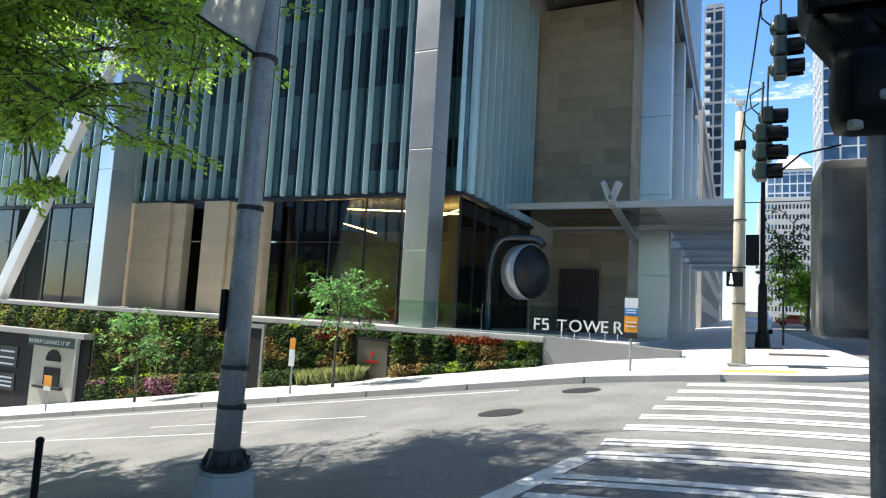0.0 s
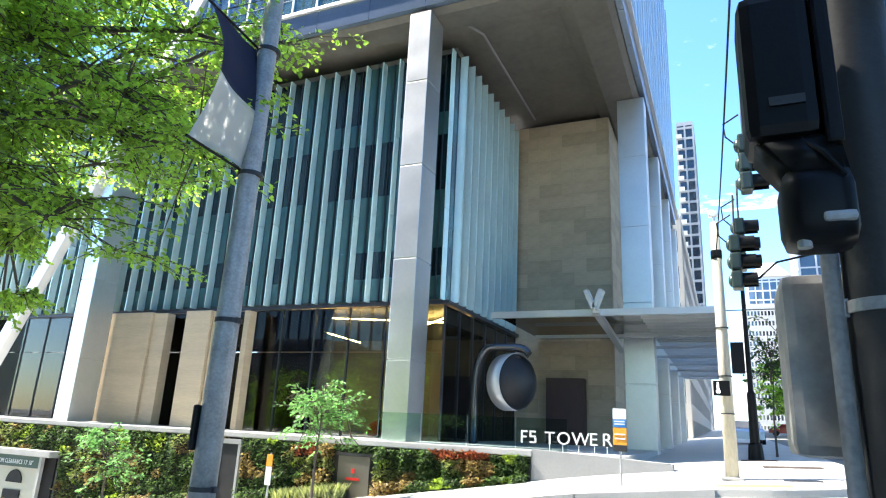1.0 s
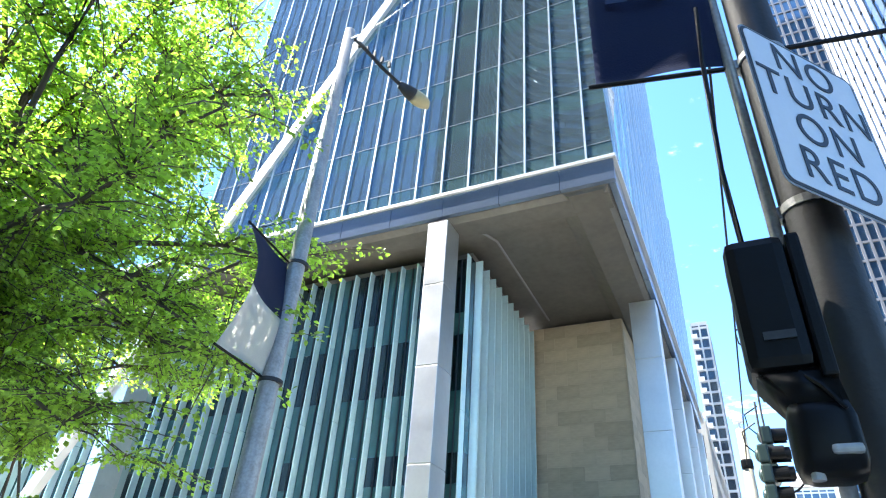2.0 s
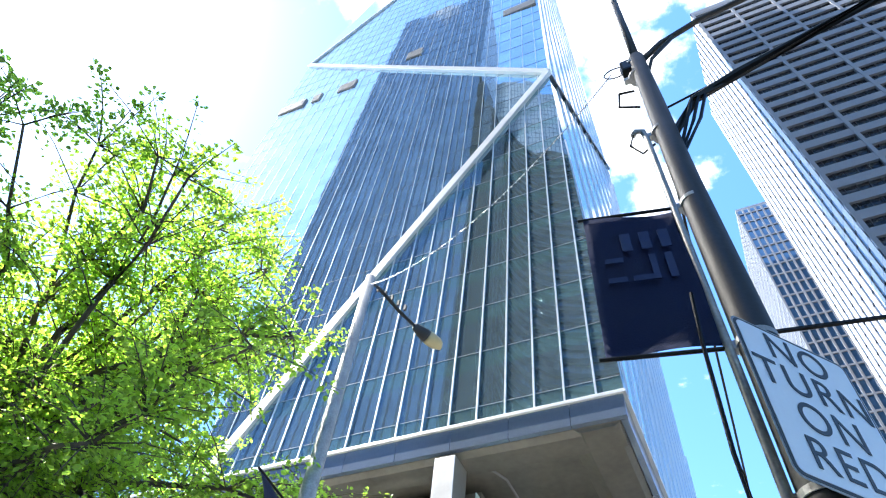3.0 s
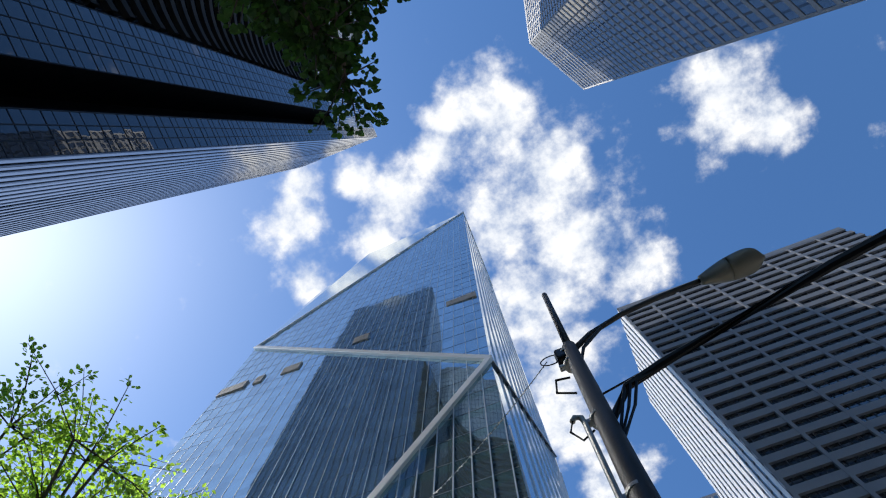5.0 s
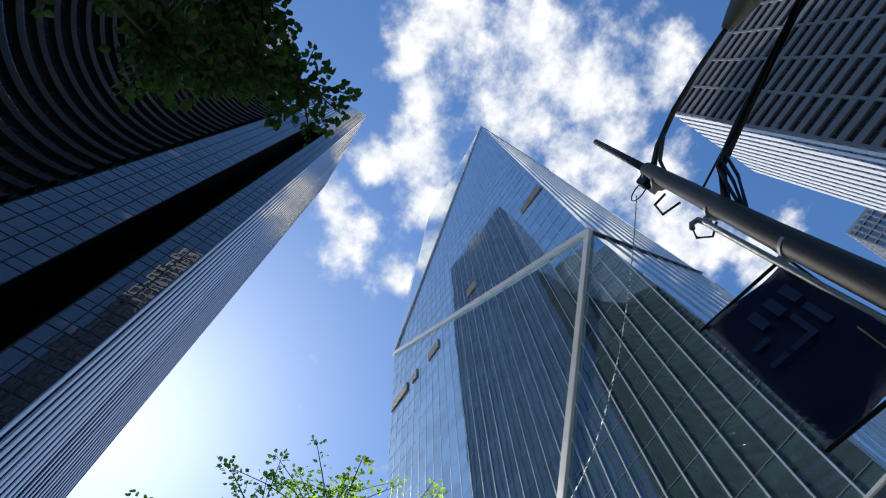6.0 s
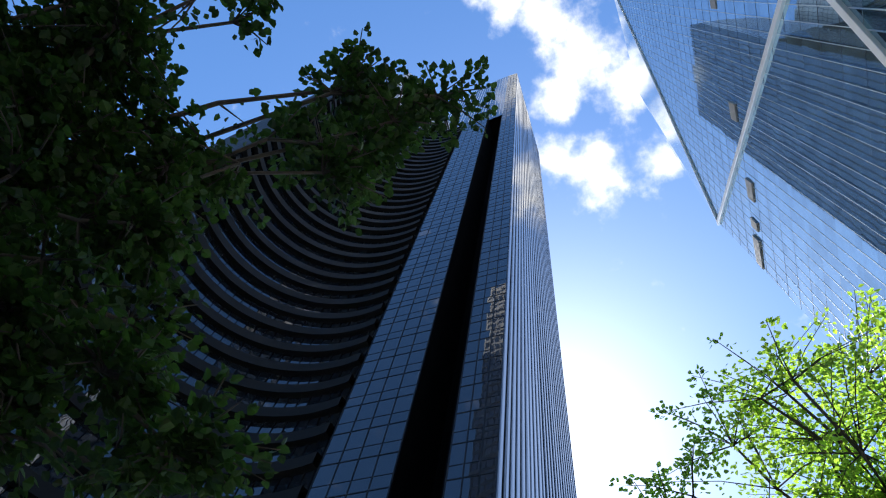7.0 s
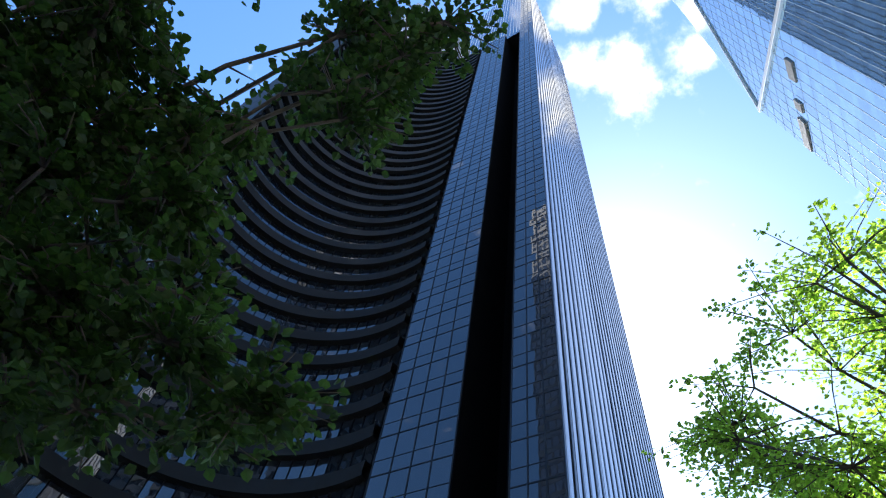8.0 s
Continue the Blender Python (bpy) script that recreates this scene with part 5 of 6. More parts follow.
ps = thing("pedestrian_signal", "small black pedestrian signal with a lit white symbol", "traffic signal", (fx - 0.05, fy - 0.2, 2.62))
part("box", boxes([(-0.24, 0.14, -0.1, 0.06, 0, 0.36)], 0.02), M_BLACK, ps)
M_WALK = glow("lit_white_symbol", (0.95, 0.97, 1.0), 2.5)
part("symbol", boxes([(-0.15, -0.11, -0.112, -0.102, 0.14, 0.26), (-0.17, -0.14, -0.112, -0.102, 0.06, 0.13), (-0.12, -0.09, -0.112, -0.102, 0.06, 0.13), (-0.145, -0.115, -0.112, -0.102, 0.275, 0.31)]), M_WALK, ps)

M_ORANGE = mat("orange_sign", (0.80, 0.33, 0.03), 0.5, vary=0.08, bump=0.0)
M_SBLUE = mat("blue_sign", (0.05, 0.25, 0.60), 0.5, vary=0.08, bump=0.0)


def stop_sign(x, y, h, rows, label):
    z = ground_z(x, y)
    t = thing("stop_sign_post", label, "sign", (x, y, z))
    bm = bmesh.new()
    tube(bm, (0, 0, -0.05), (0, 0, h), 0.03, seg=10)
    part("post", bm, M_POLE, t)
    for lo, hi, w, m in rows:
        part("panel", boxes([(-w / 2, w / 2, -0.05, -0.032, lo, hi)], 0.005), m, t)
    return t


bus_sign = stop_sign(-2.3, 16.3, 1.79, ((1.55, 1.8, 0.32, M_SIGN_WHITE), (1.36, 1.54, 0.32, M_SBLUE), (0.95, 1.35, 0.32, M_ORANGE), (0.80, 0.94, 0.32, M_SIGN_BLACK)), "slim white, blue and orange bus stop sign on a post")
for z in (1.42, 1.48, 1.08, 1.18):
    part("text_bar", boxes([(-0.12, 0.12, -0.062, -0.052, z, z + 0.03)]), M_SIGN_WHITE, bus_sign)
stop_sign(-12.6, 16.3, 1.75, ((1.38, 1.72, 0.21, M_ORANGE), (0.85, 1.37, 0.21, M_SIGN_WHITE)), "orange and white parking sign on a steel post")
stop_sign(-24.2, 16.3, 1.35, ((0.95, 1.35, 0.45, M_ORANGE), (0.78, 0.94, 0.4, M_SIGN_WHITE)), "small orange temporary sign on a post")
bx, by = -4.25, 2.85
bp = thing("bollard", "black steel bollard on the near pavement", "bollard", (bx, by, ground_z(bx, by)))
bm = bmesh.new()
tube(bm, (0, 0, 0), (0, 0, 1.12), 0.024, seg=14)
part("post", bm, M_BLACK, bp)
bm = bmesh.new()
bmesh.ops.create_uvsphere(bm, u_segments=14, v_segments=8, radius=0.028, matrix=Matrix.Translation((0, 0, 1.12)))
part("cap", bm, M_BLACK, bp, smooth=True)
tagged(part("pavement_hatch", patch(1.2, 2.0, 17.0, 17.35, 0.006), M_POLE_DARK), "dark metal hatch in the corner pavement", "hatch", kind="structure")
tagged(part("ramp_tiles", patch(-0.2, 1.3, 15.9, 16.3, 0.008), mat("yellow_tactile", (0.62, 0.52, 0.10), 0.7, vary=0.15, bump=0.3)), "yellow tactile paving at the kerb ramp", "paving", kind="structure")

# dark lamp post and gear along the avenue
ax, ay = 0.95, 25.0
az_ = ground_z(ax, ay)
al = thing("street_lamp", "black cast street lamp with a curved arm along the avenue", "street lamp", (ax, ay, az_))
bm = bmesh.new()
pipe(bm, [(0, 0, 0), (0, 0, 0.5), (0, 0, 0.55), (0, 0, 2.2), (0, 0, 2.3), (0, 0, 7.6)], [0.26, 0.22, 0.16, 0.14, 0.09, 0.06], 14)
part("post", bm, M_BLACK, al)
bm = bmesh.new()
pipe(bm, [(0, 0, 6.1), (0.6, 0, 6.35), (1.2, 0, 6.9), (2.4, 0, 7.15)], 0.04, 8)
part("arm", bm, M_BLACK, al)
part("signal_box", boxes([(-0.55, -0.12, -0.15, 0.15, 2.9, 4.0)], 0.03), M_BLACK, al)
for x, y, w in ((1.0, 24.5, 1.1), (1.7, 20.8, 1.5)):
    tagged(part("tree_pit", patch(x - w / 2, x + w / 2, y - 0.5, y + 0.5, 0.008), mat("pit_soil", (0.05, 0.035, 0.025), 0.95, vary=0.3, bump=0.5)), "dark soil bed around the pavement tree", "tree pit", kind="structure")


def car(name_label, at, yaw, paint):
    t = thing("car", name_label, "car", at)
    t.rotation_euler = (0, 0, yaw)
    prof = ((-2.2, 0.35), (-2.2, 0.8), (-1.9, 0.95), (-1.2, 1.0), (-0.7, 1.45), (0.8, 1.47), (1.6, 1.02), (2.15, 0.92), (2.2, 0.35))
    bm = bmesh.new()
    for sy in (-0.88, 0.88):
        bm.faces.new([bm.verts.new((x, sy * (1 if z < 1.1 else 0.82), z)) for x, z in (prof if sy < 0 else prof[::-1])])
    bm.verts.ensure_lookup_table()
    n = len(prof)
    for k in range(n):
        bm.faces.new((bm.verts[k], bm.verts[n + (n - 1 - k)], bm.verts[n + (n - 1 - (k + 1) % n)], bm.verts[(k + 1) % n]))
    bmesh.ops.recalc_face_normals(bm, faces=bm.faces[:])
    part("body", bm, paint, t)
    for a, b in (((-1.17, 1.03), (-0.72, 1.42)), ((0.84, 1.44), (1.55, 1.05))):
        bm = bmesh.new()
        s = 0.02 if a[0] > 0 else -0.02
        bm.faces.new([bm.verts.new(p) for p in ((a[0] + s, -0.7, a[1]), (a[0] + s, 0.7, a[1]), (b[0] + s, 0.7, b[1] + 0.01), (b[0] + s, -0.7, b[1] + 0.01))])
        part("window", bm, M_RB_GLASS, t)
    for x in (-1.4, 1.4):
        for y in (-0.84, 0.84):
            bm = bmesh.new()
            tube(bm, (x, y - 0.1, 0.33), (x, y + 0.1, 0.33), 0.33, seg=18)
            part("wheel", bm, M_BLACK, t)
    return t


M_CARBLUE = mat("silver_blue_paint", (0.35, 0.42, 0.50), 0.25, 0.5, vary=0.05, bump=0.0)
M_CARRED = mat("red_paint", (0.35, 0.05, 0.04), 0.25, 0.2, vary=0.05, bump=0.0)
M_CARYEL = mat("yellow_paint", (0.60, 0.42, 0.03), 0.25, 0.1, vary=0.05, bump=0.0)
car("silver-blue car parked along the avenue", (1.3, 46, ground_z(3.4, 46) - 0.14), radians(90), M_CARBLUE)
car("dark red car far along the avenue", (7.2, 92, ground_z(7, 92) - 0.14), radians(0), M_CARRED)
car("yellow cab far along the avenue", (10.8, 90, ground_z(10, 90) - 0.14), radians(0), M_CARYEL)

# ---------------------------------------------------------------- trees and planting
def leaf_sheet(name, centres, dirs, sizes, material, rng, narrow=0.62, level=0.55):
    """Many small pointed leaves, each a folded six-point blade."""
    n = len(centres)
    centres, dirs, sizes = np.asarray(centres), np.asarray(dirs), np.asarray(sizes)[:, None]
    d = dirs / (np.linalg.norm(dirs, axis=1)[:, None] + 1e-9)
    up = rng.normal(0, level, (n, 3)) + np.array((0, 0, 1.0))
    s = np.cross(d, up)
    s /= np.linalg.norm(s, axis=1)[:, None] + 1e-9
    nn = np.cross(s, d)
    w = sizes * narrow / 2
    v = np.stack([centres, centres + d * sizes * 0.35 + s * w + nn * sizes * 0.08, centres + d * sizes * 0.75 + s * w * 0.7 + nn * sizes * 0.04,
                  centres + d * sizes * 1.05 - nn * sizes * 0.08, centres + d * sizes * 0.75 - s * w * 0.7 + nn * sizes * 0.04, centres + d * sizes * 0.35 - s * w + nn * sizes * 0.08], 1).reshape(-1, 3)
    base = np.arange(n)[:, None] * 6
    f = np.concatenate([base + np.array((0, 1, 2, 3)), base + np.array((0, 3, 4, 5))], 0)
    me = bpy.data.meshes.new(name)
    me.from_pydata(v.tolist(), [], f.tolist())
    me.materials.append(material)
    return me


def tree(label, base, crown, limbs, twigs, leaves, leaf, trunk_r, material, seed, extra=(), gap=0.0, first=0.35, droop=0.0, narrow=0.62, fan=0.12, tier=0.5):
    """A trunk with limbs and twigs that fill the crown's ellipsoid (centre, radii), with leaves along the twigs."""
    rng = np.random.default_rng(seed)
    t = thing("tree", label, "tree", base)
    base = Vector(base)
    cc, cr_ = Vector(crown[0]) - base, Vector(crown[1])
    wood = bmesh.new()
    top = Vector((cc.x * 0.6, cc.y * 0.6, cc.z + cr_.z * 0.45))
    fork = Vector((cc.x * 0.1, cc.y * 0.1, max(1.2, (cc.z - cr_.z) * 0.75 + 0.6)))
    pipe(wood, [(0, 0, -0.2), (0, 0, 0.15), fork * 0.5, fork, fork.lerp(top, 0.5) + Vector((0.1, -0.08, 0)), top], [trunk_r * 1.5, trunk_r * 1.1, trunk_r, trunk_r * 0.85, trunk_r * 0.55, trunk_r * 0.2], 10)
    nodes = []
    targets = []
    for k in range(limbs):
        a = 2 * math.pi * (k * 0.382 + rng.uniform(0, 0.1))
        e = rng.uniform(-0.95, 1.1)
        r = 0.86
        targets.append(cc + Vector((cr_.x * r * math.cos(a) * math.cos(e), cr_.y * r * math.sin(a) * math.cos(e), cr_.z * r * math.sin(e))))
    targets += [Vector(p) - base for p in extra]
    for tg in targets:
        f = rng.uniform(first, 0.95)
        st = fork.lerp(top, f * 0.8) if tg.z > fork.z else fork.lerp(top, 0.05)
        pts = [st]
        m = 6
        for j in range(1, m + 1):
            p = st.lerp(tg, j / m) + Vector((0, 0, 0.35 * math.sin(math.pi * j / m))) + Vector(rng.normal(0, 0.10, 3))
            pts.append(p)
            nodes.append(p)
        pipe(wood, pts, [trunk_r * 0.3 * (1 - j / (m + 0.6)) + 0.012 for j in range(m + 1)], 6)
    main = limbs * 6
    cs, ds, ss = [], [], []
    for k in range(twigs):
        i = rng.integers(len(nodes))
        st = Vector(nodes[i])
        v = Vector(rng.normal(0, 1, 3))
        v.z = v.z * tier + 0.05
        v.normalize()
        out = (st - cc)
        out = Vector((out.x, out.y, out.z * 0.6))
        ln = rng.uniform(0.5, 1.5)
        en = st + (v + out.normalized() * 0.55).normalized() * ln
        q = Vector(((en.x - cc.x) / cr_.x, (en.y - cc.y) / cr_.y, (en.z - cc.z) / cr_.z))
        if i >= main:
            en = st.lerp(en, 0.42)
        elif q.length > 1.06:
            continue
        if gap and noise.noise(Vector((en.x, en.y, en.z)) * 0.85 + Vector((seed, 0, 0))) < -0.35 + gap:
            continue
        mid = st.lerp(en, 0.5) + Vector((0, 0, 0.08 - droop))
        pipe(wood, [st, mid, en], [0.014, 0.009, 0.004], 4)
        # a level spray: leaves to both sides of the twig, narrowing to its tip
        run = (en - st).normalized()
        side = run.cross(Vector((0, 0, 1))).normalized()
        for j in range(leaves):
            f = rng.uniform(0.1, 1.05)
            w = rng.normal(0, fan) * (1.25 - f)
            p = st.lerp(mid, f * 2) if f < 0.5 else mid.lerp(en, f * 2 - 1)
            p = p + side * w + Vector((0, 0, rng.normal(0, 0.035) - abs(w) * 0.2))
            dv = run * 0.6 + side * (0.7 if w > 0 else -0.7) + Vector(rng.normal(0, 0.4, 3)) + Vector((0, 0, -0.2))
            cs.append(tuple(p))
            ds.append(tuple(dv))
            ss.append(leaf * rng.uniform(0.6, 1.25))
    part("trunk", wood, M_BARK, t, smooth=True)
    o = new("crown", leaf_sheet("crown", cs, ds, ss, material, rng, narrow))
    o.parent = t
    tagged(o, kind="stuff")
    return t


M_LEAF_COOL = leaf_mat("young_leaf", (0.09, 0.18, 0.06), (0.15, 0.27, 0.10), 2.2)
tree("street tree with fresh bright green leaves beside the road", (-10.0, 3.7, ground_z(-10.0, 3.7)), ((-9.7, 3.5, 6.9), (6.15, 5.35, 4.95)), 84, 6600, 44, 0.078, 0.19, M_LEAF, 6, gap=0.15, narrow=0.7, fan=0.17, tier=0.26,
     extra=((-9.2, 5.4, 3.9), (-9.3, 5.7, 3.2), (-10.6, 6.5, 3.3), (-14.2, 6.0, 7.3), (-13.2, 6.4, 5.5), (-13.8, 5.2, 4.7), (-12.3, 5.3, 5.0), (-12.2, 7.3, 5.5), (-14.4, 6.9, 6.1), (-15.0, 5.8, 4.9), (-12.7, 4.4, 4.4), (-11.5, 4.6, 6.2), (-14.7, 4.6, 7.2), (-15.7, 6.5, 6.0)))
# this crown's shaded look comes partly from its darkened leaf colour
tree("street tree overhanging the pavement with dense leaves coloured dark for shade", (0.4, -6.9, ground_z(0.4, -6.9)), ((0.6, -6.3, 5.8), (2.3, 2.3, 2.0)), 18, 3900, 24, 0.08, 0.10, M_LEAF_DARK, 9, gap=0.05, narrow=0.92, fan=0.12, tier=0.4,
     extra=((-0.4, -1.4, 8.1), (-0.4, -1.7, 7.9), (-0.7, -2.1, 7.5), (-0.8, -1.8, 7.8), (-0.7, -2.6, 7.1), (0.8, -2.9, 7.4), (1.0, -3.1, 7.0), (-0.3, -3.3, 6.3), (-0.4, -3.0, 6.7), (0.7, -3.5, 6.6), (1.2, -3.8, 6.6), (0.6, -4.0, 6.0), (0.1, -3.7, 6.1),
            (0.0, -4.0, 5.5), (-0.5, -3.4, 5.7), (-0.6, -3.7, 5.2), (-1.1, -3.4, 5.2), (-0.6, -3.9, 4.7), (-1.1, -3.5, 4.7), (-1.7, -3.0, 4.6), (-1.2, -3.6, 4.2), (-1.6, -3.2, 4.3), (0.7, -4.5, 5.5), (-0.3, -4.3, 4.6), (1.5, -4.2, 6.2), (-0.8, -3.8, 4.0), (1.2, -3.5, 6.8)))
# added tree, outside the opening view, to extend dappled shade over the road
tree("street tree with fresh green leaves, added down the hill to shade the road", (-17.5, 3.3, ground_z(-17.5, 3.3)), ((-17.3, 3.6, 4.6), (4.8, 4.6, 4.2)), 34, 1700, 18, 0.13, 0.15, M_LEAF, 8, gap=0.05, fan=0.15, tier=0.3)
# two unseen trees added so the lobby glass reflects foliage
tree("leafy green street tree added lower down for greenery in the lobby glass", (-26.5, 3.3, ground_z(-26.5, 3.3)), ((-26.3, 3.5, 3.4), (4.6, 4.4, 4.2)), 26, 1100, 16, 0.16, 0.15, M_LEAF, 31, gap=0.05, fan=0.15, tier=0.3)
tree("leafy green street tree added lower down for greenery in the lobby glass", (-35.5, 3.3, ground_z(-35.5, 3.3)), ((-35.3, 3.5, 2.0), (4.6, 4.4, 4.2)), 26, 1000, 16, 0.17, 0.15, M_LEAF, 32, gap=0.05, fan=0.15, tier=0.3)
tree("young pavement tree with light green leaves", (-11.7, 17.3, ground_z(-11.7, 17.3)), ((-11.5, 17.2, 1.6), (1.7, 1.2, 1.35)), 9, 130, 22, 0.14, 0.045, M_LEAF_COOL, 21)
tree("young pavement tree with light green leaves", (-20.6, 17.3, ground_z(-20.6, 17.3)), ((-20.6, 17.2, -0.1), (1.6, 1.2, 1.35)), 9, 110, 22, 0.14, 0.045, M_LEAF_COOL, 22)
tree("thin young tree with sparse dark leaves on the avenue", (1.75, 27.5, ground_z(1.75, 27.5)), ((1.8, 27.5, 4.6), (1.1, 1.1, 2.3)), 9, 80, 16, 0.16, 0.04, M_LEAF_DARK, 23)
tree("broad green tree further along the avenue", (6.2, 66.0, ground_z(6.2, 66.0)), ((6.2, 66.0, 6.0), (4.2, 4.2, 4.2)), 14, 260, 18, 0.34, 0.16, M_LEAF, 24)
tree("broad green tree further along the avenue", (9.6, 88.0, ground_z(9.6, 88.0)), ((9.6, 88.0, 6.5), (4.4, 4.4, 4.4)), 14, 240, 18, 0.4, 0.16, M_LEAF, 25)

# added dark sheet: paints the shade in the gaps between wall plants
tagged(part("gap_shade_sheet", boxes([(-26.2, -5.45, WY - 0.04, WY - 0.004, -5.2, 0.8), (-45, -34.4, WY - 0.04, WY - 0.004, -8, 0.8), (-34.39, -26.21, WY - 0.04, WY - 0.004, -0.24, 0.8)]), mat("gap_shade_dark", (0.022, 0.02, 0.014), 0.95, vary=0.4, scale=2, bump=0.4)), "dark sheet added behind the green wall for shade between plants", "wall covering", kind="structure")
PLANTS = (("fern_patch", (0.09, 0.115, 0.04), (0.16, 0.18, 0.065), "mixed green ferns covering the wall"),
          ("dark_ivy_patch", (0.035, 0.06, 0.022), (0.065, 0.10, 0.035), "dark green ivy covering the wall"),
          ("rust_patch", (0.13, 0.10, 0.045), (0.21, 0.16, 0.07), "rust-coloured foliage on the planted wall"),
          ("lime_patch", (0.10, 0.15, 0.03), (0.16, 0.21, 0.045), "lime green foliage on the planted wall"),
          ("red_flower_patch", (0.085, 0.035, 0.02), (0.15, 0.05, 0.03), "red flower spikes on the planted wall"),
          ("mauve_flower_patch", (0.13, 0.07, 0.09), (0.22, 0.12, 0.15), "mauve flowers along the foot of the planted wall"))
rngp = np.random.default_rng(77)
store = [([], [], []) for _ in PLANTS]
for k in range(52000):
    x = rngp.uniform(-45, -5.5)
    g0 = ground_z(x, WY)
    z = rngp.uniform(g0, 0.8)
    if -34.5 < x < -26.1 and z < -0.3:
        continue
    if -17.8 < x < -16.4 and z < g0 + 2.55:
        continue
    if -12.4 < x < -10.8 and -1.05 < z < 0.6:
        continue
    h = (z - g0) / (0.85 - g0 + 0.01)
    n1 = noise.noise(Vector((x * 0.42, z * 0.8, 3.0)))
    n2 = noise.noise(Vector((x * 0.9, z * 1.4, 9.0)))
    i = 0 if n1 > 0.05 else 1
    if n2 > 0.28:
        i = 2
    elif n2 < -0.36:
        i = 3
    if -14 < x < -6 and h > 0.74 and n1 > 0.0:
        i = 4 if n2 > -0.1 else 2
    if x < -17 and h < 0.22 and n1 > 0.0:
        i = 5
    off = 0.06 + 0.34 * abs(noise.noise(Vector((x * 1.3, z * 1.3, 5.0)))) + (0.25 if h < 0.25 else 0)
    store[i][0].append((x, WY - off * rngp.uniform(0.3, 1.0), z))
    up = 0.9 if i in (4, 3) else -0.2
    store[i][1].append((rngp.normal(0, 0.6), -0.8 + rngp.normal(0, 0.3), up + rngp.normal(0, 0.5)))
    store[i][2].append(rngp.uniform(0.06, 0.16))
for (nm, c0, c1, lab), (c, d, s) in zip(PLANTS, store):
    if c:
        o = new(nm, leaf_sheet(nm, c, d, s, leaf_mat(nm, c0, c1), rngp, 0.55))
        tagged(o, lab, "plants", kind="stuff")
# pale tufted grass at the foot of the wall
c, d, s = [], [], []
for k in range(2200):
    x = rngp.uniform(-14.3, -11.75)
    y = WY - rngp.uniform(0.25, 0.8)
    c.append((x, y, ground_z(x, y)))
    a = rngp.uniform(0, 6.28)
    d.append((0.45 * math.cos(a), 0.45 * math.sin(a), 1))
    s.append(rngp.uniform(0.3, 0.62))
tagged(new("tufted_grass", leaf_sheet("tufted_grass", c, d, s, leaf_mat("pale_grass", (0.26, 0.29, 0.13), (0.40, 0.42, 0.22), 1.6), rngp, 0.03)), "pale tufted grass below the planted wall", "grass", kind="stuff")

# ---------------------------------------------------------------- buildings further off
def far_block(label, outline, z0, z1, m_wall, m_glass, floor, bay, solid):
    """A distant building: a glass body with floor bands and posts over it."""
    t = thing("building", label, "building", (outline[0][0], outline[0][1], 0))
    ox, oy = outline[0]
    bm = bmesh.new()
    prism(bm, [(x - ox, y - oy) for x, y in outline], z0, z1)
    bmesh.ops.recalc_face_normals(bm, faces=bm.faces[:])
    part("body", bm, m_glass, t)
    band_, post = bmesh.new(), bmesh.new()
    n = len(outline)
    for k in range(n):
        a, b = Vector((outline[k][0] - ox, outline[k][1] - oy, 0)), Vector((outline[(k + 1) % n][0] - ox, outline[(k + 1) % n][1] - oy, 0))
        d = (b - a).normalized()
        nrm = Vector((d.y, -d.x, 0))
        for z in steps(z0 + floor, z1, floor):
            bar(band_, a + nrm * 0.1 + Vector((0, 0, z)), b + nrm * 0.1 + Vector((0, 0, z)), 0.35, floor * solid, Vector((0, 0, 1)))
        m = max(1, round((b - a).length / bay))
        for j in range(m + 1):
            p = a.lerp(b, j / m) + nrm * 0.15
            bar(post, p + Vector((0, 0, z0)), p + Vector((0, 0, z1)), 0.45, 0.3, nrm)
    tagged(part("floor_band", band_, m_wall, t), kind="stuff")
    tagged(part("post", post, m_wall, t), kind="stuff")
    bm = bmesh.new()
    prism(bm, [(x - ox, y - oy) for x, y in outline], z1 + 0.01, z1 + 1.2)
    bmesh.ops.recalc_face_normals(bm, faces=bm.faces[:])
    part("parapet", bm, m_wall, t)
    return t


M_WHITE_CONC = mat("white_concrete", (0.62, 0.63, 0.62), 0.7, vary=0.1, scale=0.2, bump=0.05, fine=5)
M_BEIGE_CONC = mat("beige_concrete", (0.50, 0.47, 0.42), 0.7, vary=0.1, scale=0.2, bump=0.05, fine=5)
M_BLUE_GLASS = glass_mirror("blue_office_glass", (0.06, 0.13, 0.22), 2.6)
slim = far_block("slim pale residential tower with corner balconies", [(-7.6, 182), (-3.1, 182), (-3.1, 200), (-7.6, 200)], 0, 90, mat("grey_concrete", (0.30, 0.31, 0.32), 0.7, vary=0.15, scale=0.2, bump=0.05, fine=5), M_RB_GLASS, 3.3, 2.2, 0.2)
for z in steps(3.3, 88, 3.3):
    part("balcony", boxes([(-0.1, 1.4, -1.2, 0.0, z, z + 0.15), (-0.1, 1.4, -1.2, -1.12, z + 0.16, z + 1.1)]), M_WHITE_CONC, slim)
far_block("beige office block with close upright ribs", [(9, 262), (30, 262), (30, 290), (9, 290)], 0, 50, M_BEIGE_CONC, M_RB_GLASS, 3.8, 1.2, 0.55)
far_block("blue glass upper storeys behind the beige block", [(13, 300), (30, 300), (30, 325), (13, 325)], 0, 69, M_WHITE_CONC, M_BLUE_GLASS, 4.0, 3.0, 0.15)
bm = bmesh.new()
base = [bm.verts.new(p) for p in ((14, 299, 0), (30, 299, 0), (30, 325, 0), (14, 325, 0))]
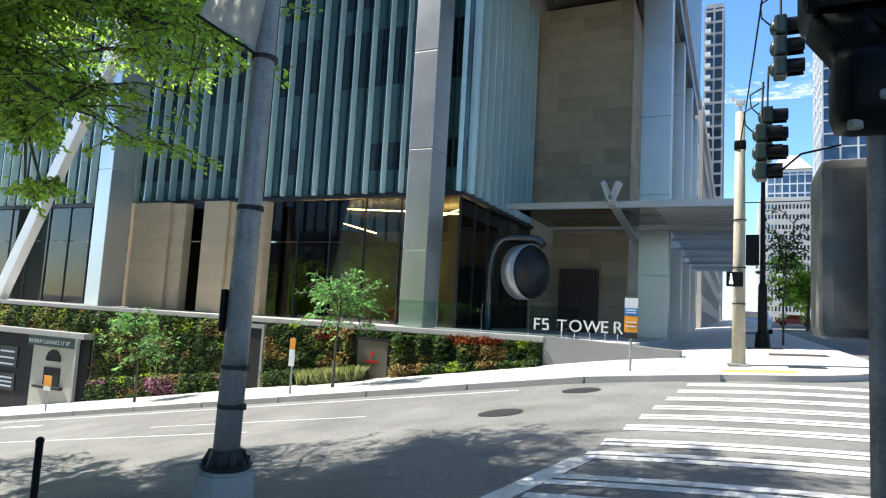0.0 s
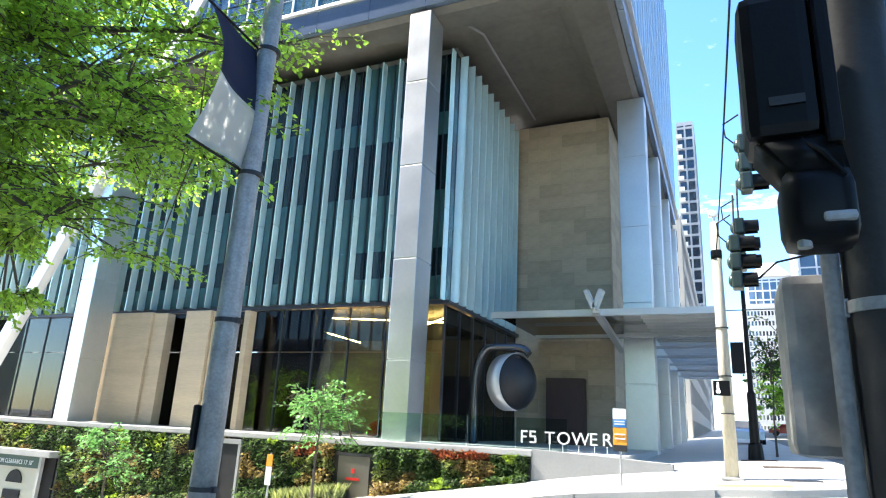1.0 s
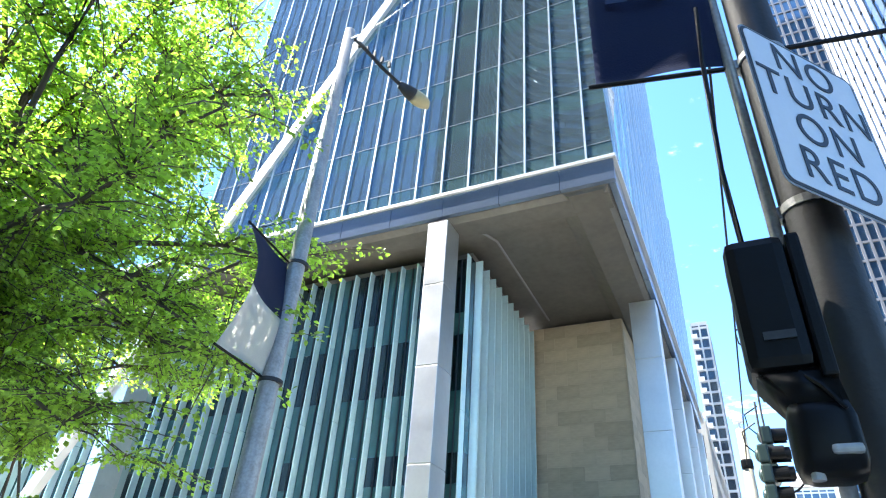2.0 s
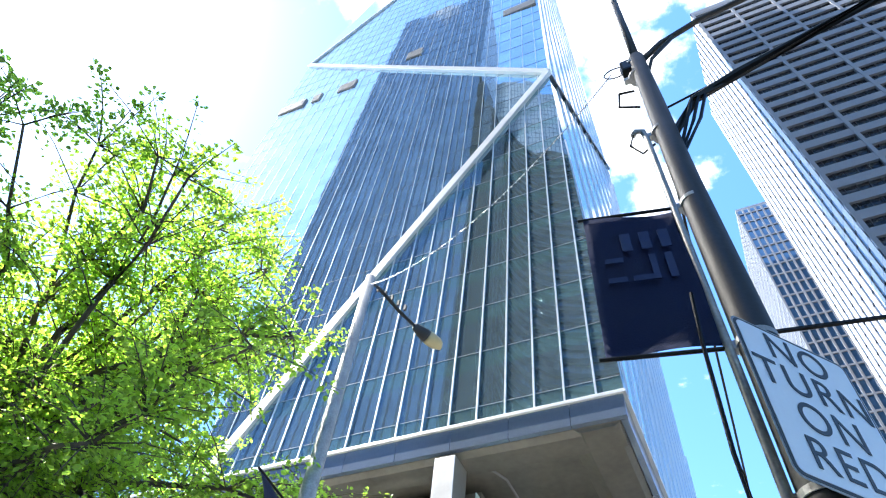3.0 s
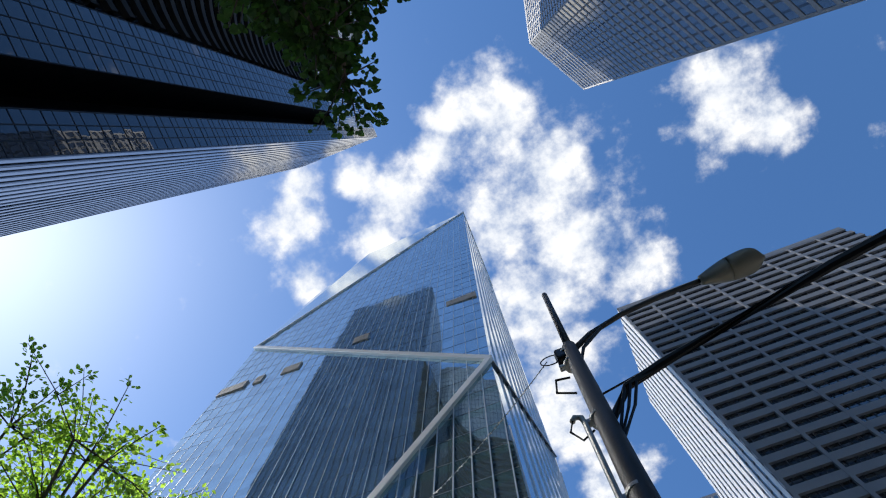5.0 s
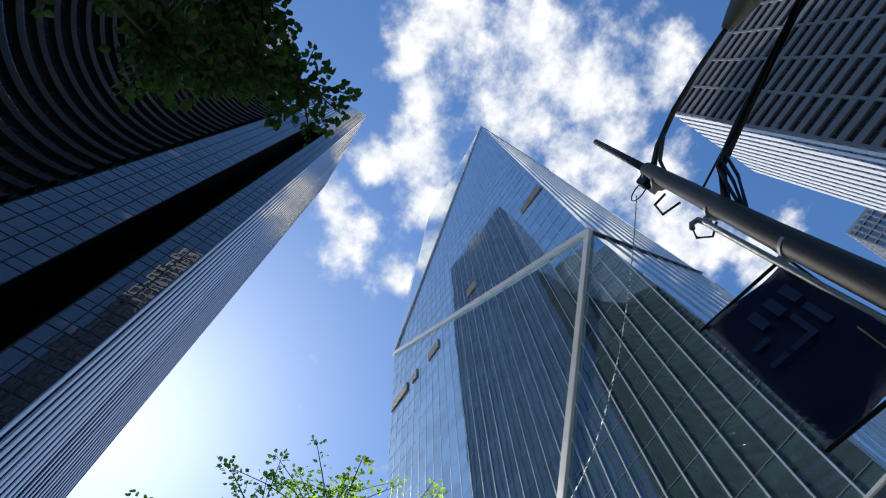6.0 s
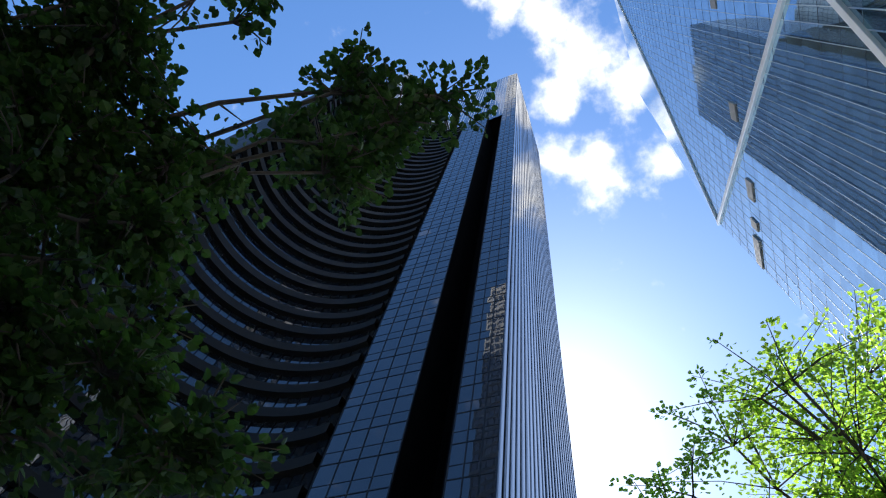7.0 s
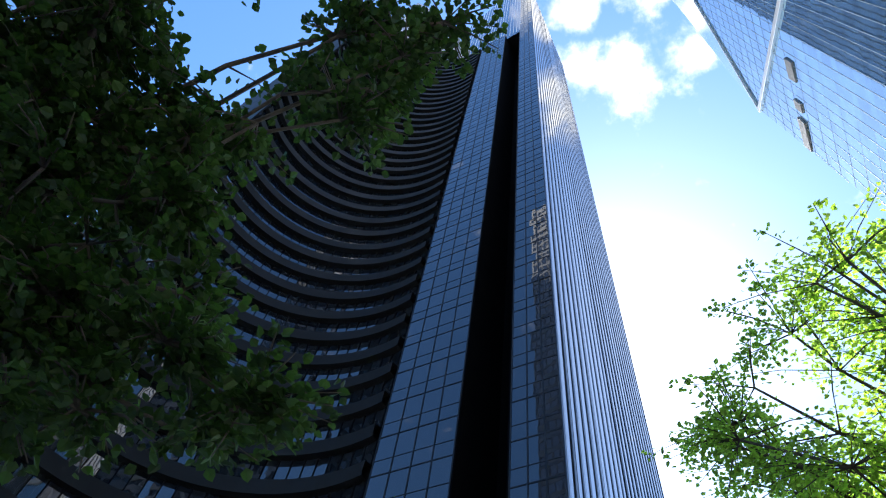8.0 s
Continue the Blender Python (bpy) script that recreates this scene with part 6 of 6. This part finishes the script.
top = [bm.verts.new(p) for p in ((19, 308, 8), (25, 308, 8), (25, 315, 8), (19, 315, 8))]
for k in range(4):
    bm.faces.new((base[k], base[(k + 1) % 4], top[(k + 1) % 4], top[k]))
bm.faces.new(top)
bm.faces.new(base[::-1])
o = tagged(part("pyramid_roof", bm, M_BEIGE_CONC), "brown pyramid roof far along the avenue", "roof")
o.location = (0, 0, 70.3)
far_block("blue glass tower far along the avenue", [(23, 205), (36, 205), (36, 225), (23, 225)], 0, 100, M_WHITE_CONC, M_BLUE_GLASS, 3.9, 4.0, 0.1)
far_block("dark blue glass tower behind the gridded tower", [(24.6, 116), (44, 116), (44, 140), (24.6, 140)], 0, 158, M_RB_BAND, M_BLUE_GLASS, 3.9, 1.6, 0.12)
far_block("gridded municipal tower behind the crossing", [(35.3, -18.2), (47.2, 2.6), (78, 2.6), (84, -40), (40, -40)], 0, 220, M_RB_BAND, M_RB_GLASS, 3.9, 1.9, 0.3)
far_block("low brown building down the side street", [(-85, 22.5), (-62, 22.5), (-62, 60), (-85, 60)], -14, 14, M_BEIGE_CONC, M_RB_GLASS, 3.6, 2.4, 0.45)
far_block("mid-rise beige building beside the glass tower", [(-30, 74), (-3.4, 74), (-3.4, 170), (-30, 170)], 0, 26, M_BEIGE_CONC, M_RB_GLASS, 4.2, 3.0, 0.4)

# ---------------------------------------------------------------- drifting clouds, a high sheet far overhead
CH = 1500.0
blobs = ((97, 0, 240), (170, 180, 290), (175, 350, 290), (45, 463, 270), (34, 240, 250), (3, -21, 130), (-50, 40, 130), (-170, 92, 175), (-235, 20, 110), (-250, 165, 130), (-430, 50, 165), (-450, 205, 140),
         (-390, -10, 125), (608, 164, 230), (700, 235, 150), (297, 465, 170), (37, 640, 270), (67, 960, 200), (-8, 790, 240), (365, 5218, 1700))
m = bpy.data.materials.new("cloud_vapour")
m.use_nodes = True
nd, lk = m.node_tree.nodes, m.node_tree.links
nd.remove(nd["Principled BSDF"])
tc = nd.new("ShaderNodeTexCoord")
warp = nd.new("ShaderNodeTexNoise")
warp.inputs["Scale"].default_value, warp.inputs["Detail"].default_value = 0.004, 3
lk.new(tc.outputs["Object"], warp.inputs["Vector"])
wv = nd.new("ShaderNodeVectorMath")
wv.operation = "MULTIPLY_ADD"
lk.new(warp.outputs["Color"], wv.inputs[0])
wv.inputs[1].default_value = (160, 160, 0)
lk.new(tc.outputs["Object"], wv.inputs[2])
total = None
for bx_, by_, rad in blobs:
    d = nd.new("ShaderNodeVectorMath")
    d.operation = "DISTANCE"
    lk.new(wv.outputs[0], d.inputs[0])
    d.inputs[1].default_value = (bx_ + 80, by_ + 80, 0)
    mr = nd.new("ShaderNodeMapRange")
    mr.interpolation_type = "SMOOTHSTEP"
    lk.new(d.outputs["Value"], mr.inputs["Value"])
    mr.inputs["From Min"].default_value, mr.inputs["From Max"].default_value = 0.0, rad
    mr.inputs["To Min"].default_value, mr.inputs["To Max"].default_value = 1.0, 0.0
    if total is None:
        total = mr.outputs[0]
    else:
        mx = nd.new("ShaderNodeMath")
        mx.operation = "MAXIMUM"
        lk.new(total, mx.inputs[0])
        lk.new(mr.outputs[0], mx.inputs[1])
        total = mx.outputs[0]
puff = nd.new("ShaderNodeTexNoise")
puff.inputs["Scale"].default_value, puff.inputs["Detail"].default_value, puff.inputs["Roughness"].default_value = 0.009, 9, 0.6
lk.new(tc.outputs["Object"], puff.inputs["Vector"])
s1 = nd.new("ShaderNodeMath")
s1.operation = "MULTIPLY_ADD"
lk.new(puff.outputs[0], s1.inputs[0])
s1.inputs[1].default_value = 2.3
lk.new(total, s1.inputs[2])
dens = nd.new("ShaderNodeMapRange")
dens.interpolation_type = "SMOOTHSTEP"
lk.new(s1.outputs[0], dens.inputs["Value"])
dens.inputs["From Min"].default_value, dens.inputs["From Max"].default_value = 1.42, 2.25
dens.inputs["To Max"].default_value = 0.97
tr = nd.new("ShaderNodeBsdfTransparent")
em = nd.new("ShaderNodeEmission")
shade = nd.new("ShaderNodeValToRGB")
lk.new(puff.outputs[0], shade.inputs[0])
shade.color_ramp.elements[0].position, shade.color_ramp.elements[1].position = 0.38, 0.66
shade.color_ramp.elements[0].color, shade.color_ramp.elements[1].color = (0.62, 0.68, 0.78, 1), (1.0, 0.99, 0.97, 1)
lk.new(shade.outputs[0], em.inputs["Color"])
em.inputs["Strength"].default_value = 0.95
ms = nd.new("ShaderNodeMixShader")
lk.new(dens.outputs[0], ms.inputs[0])
lk.new(tr.outputs[0], ms.inputs[1])
lk.new(em.outputs[0], ms.inputs[2])
lk.new(ms.outputs[0], nd["Material Output"].inputs["Surface"])
bm = bmesh.new()
bmesh.ops.create_grid(bm, x_segments=2, y_segments=2, size=4500)
cl = tagged(part("backdrop_clouds", bm, m), "white fair-weather clouds against a blue sky", "sky", kind="structure")
cl.location = (0, 0, CH)
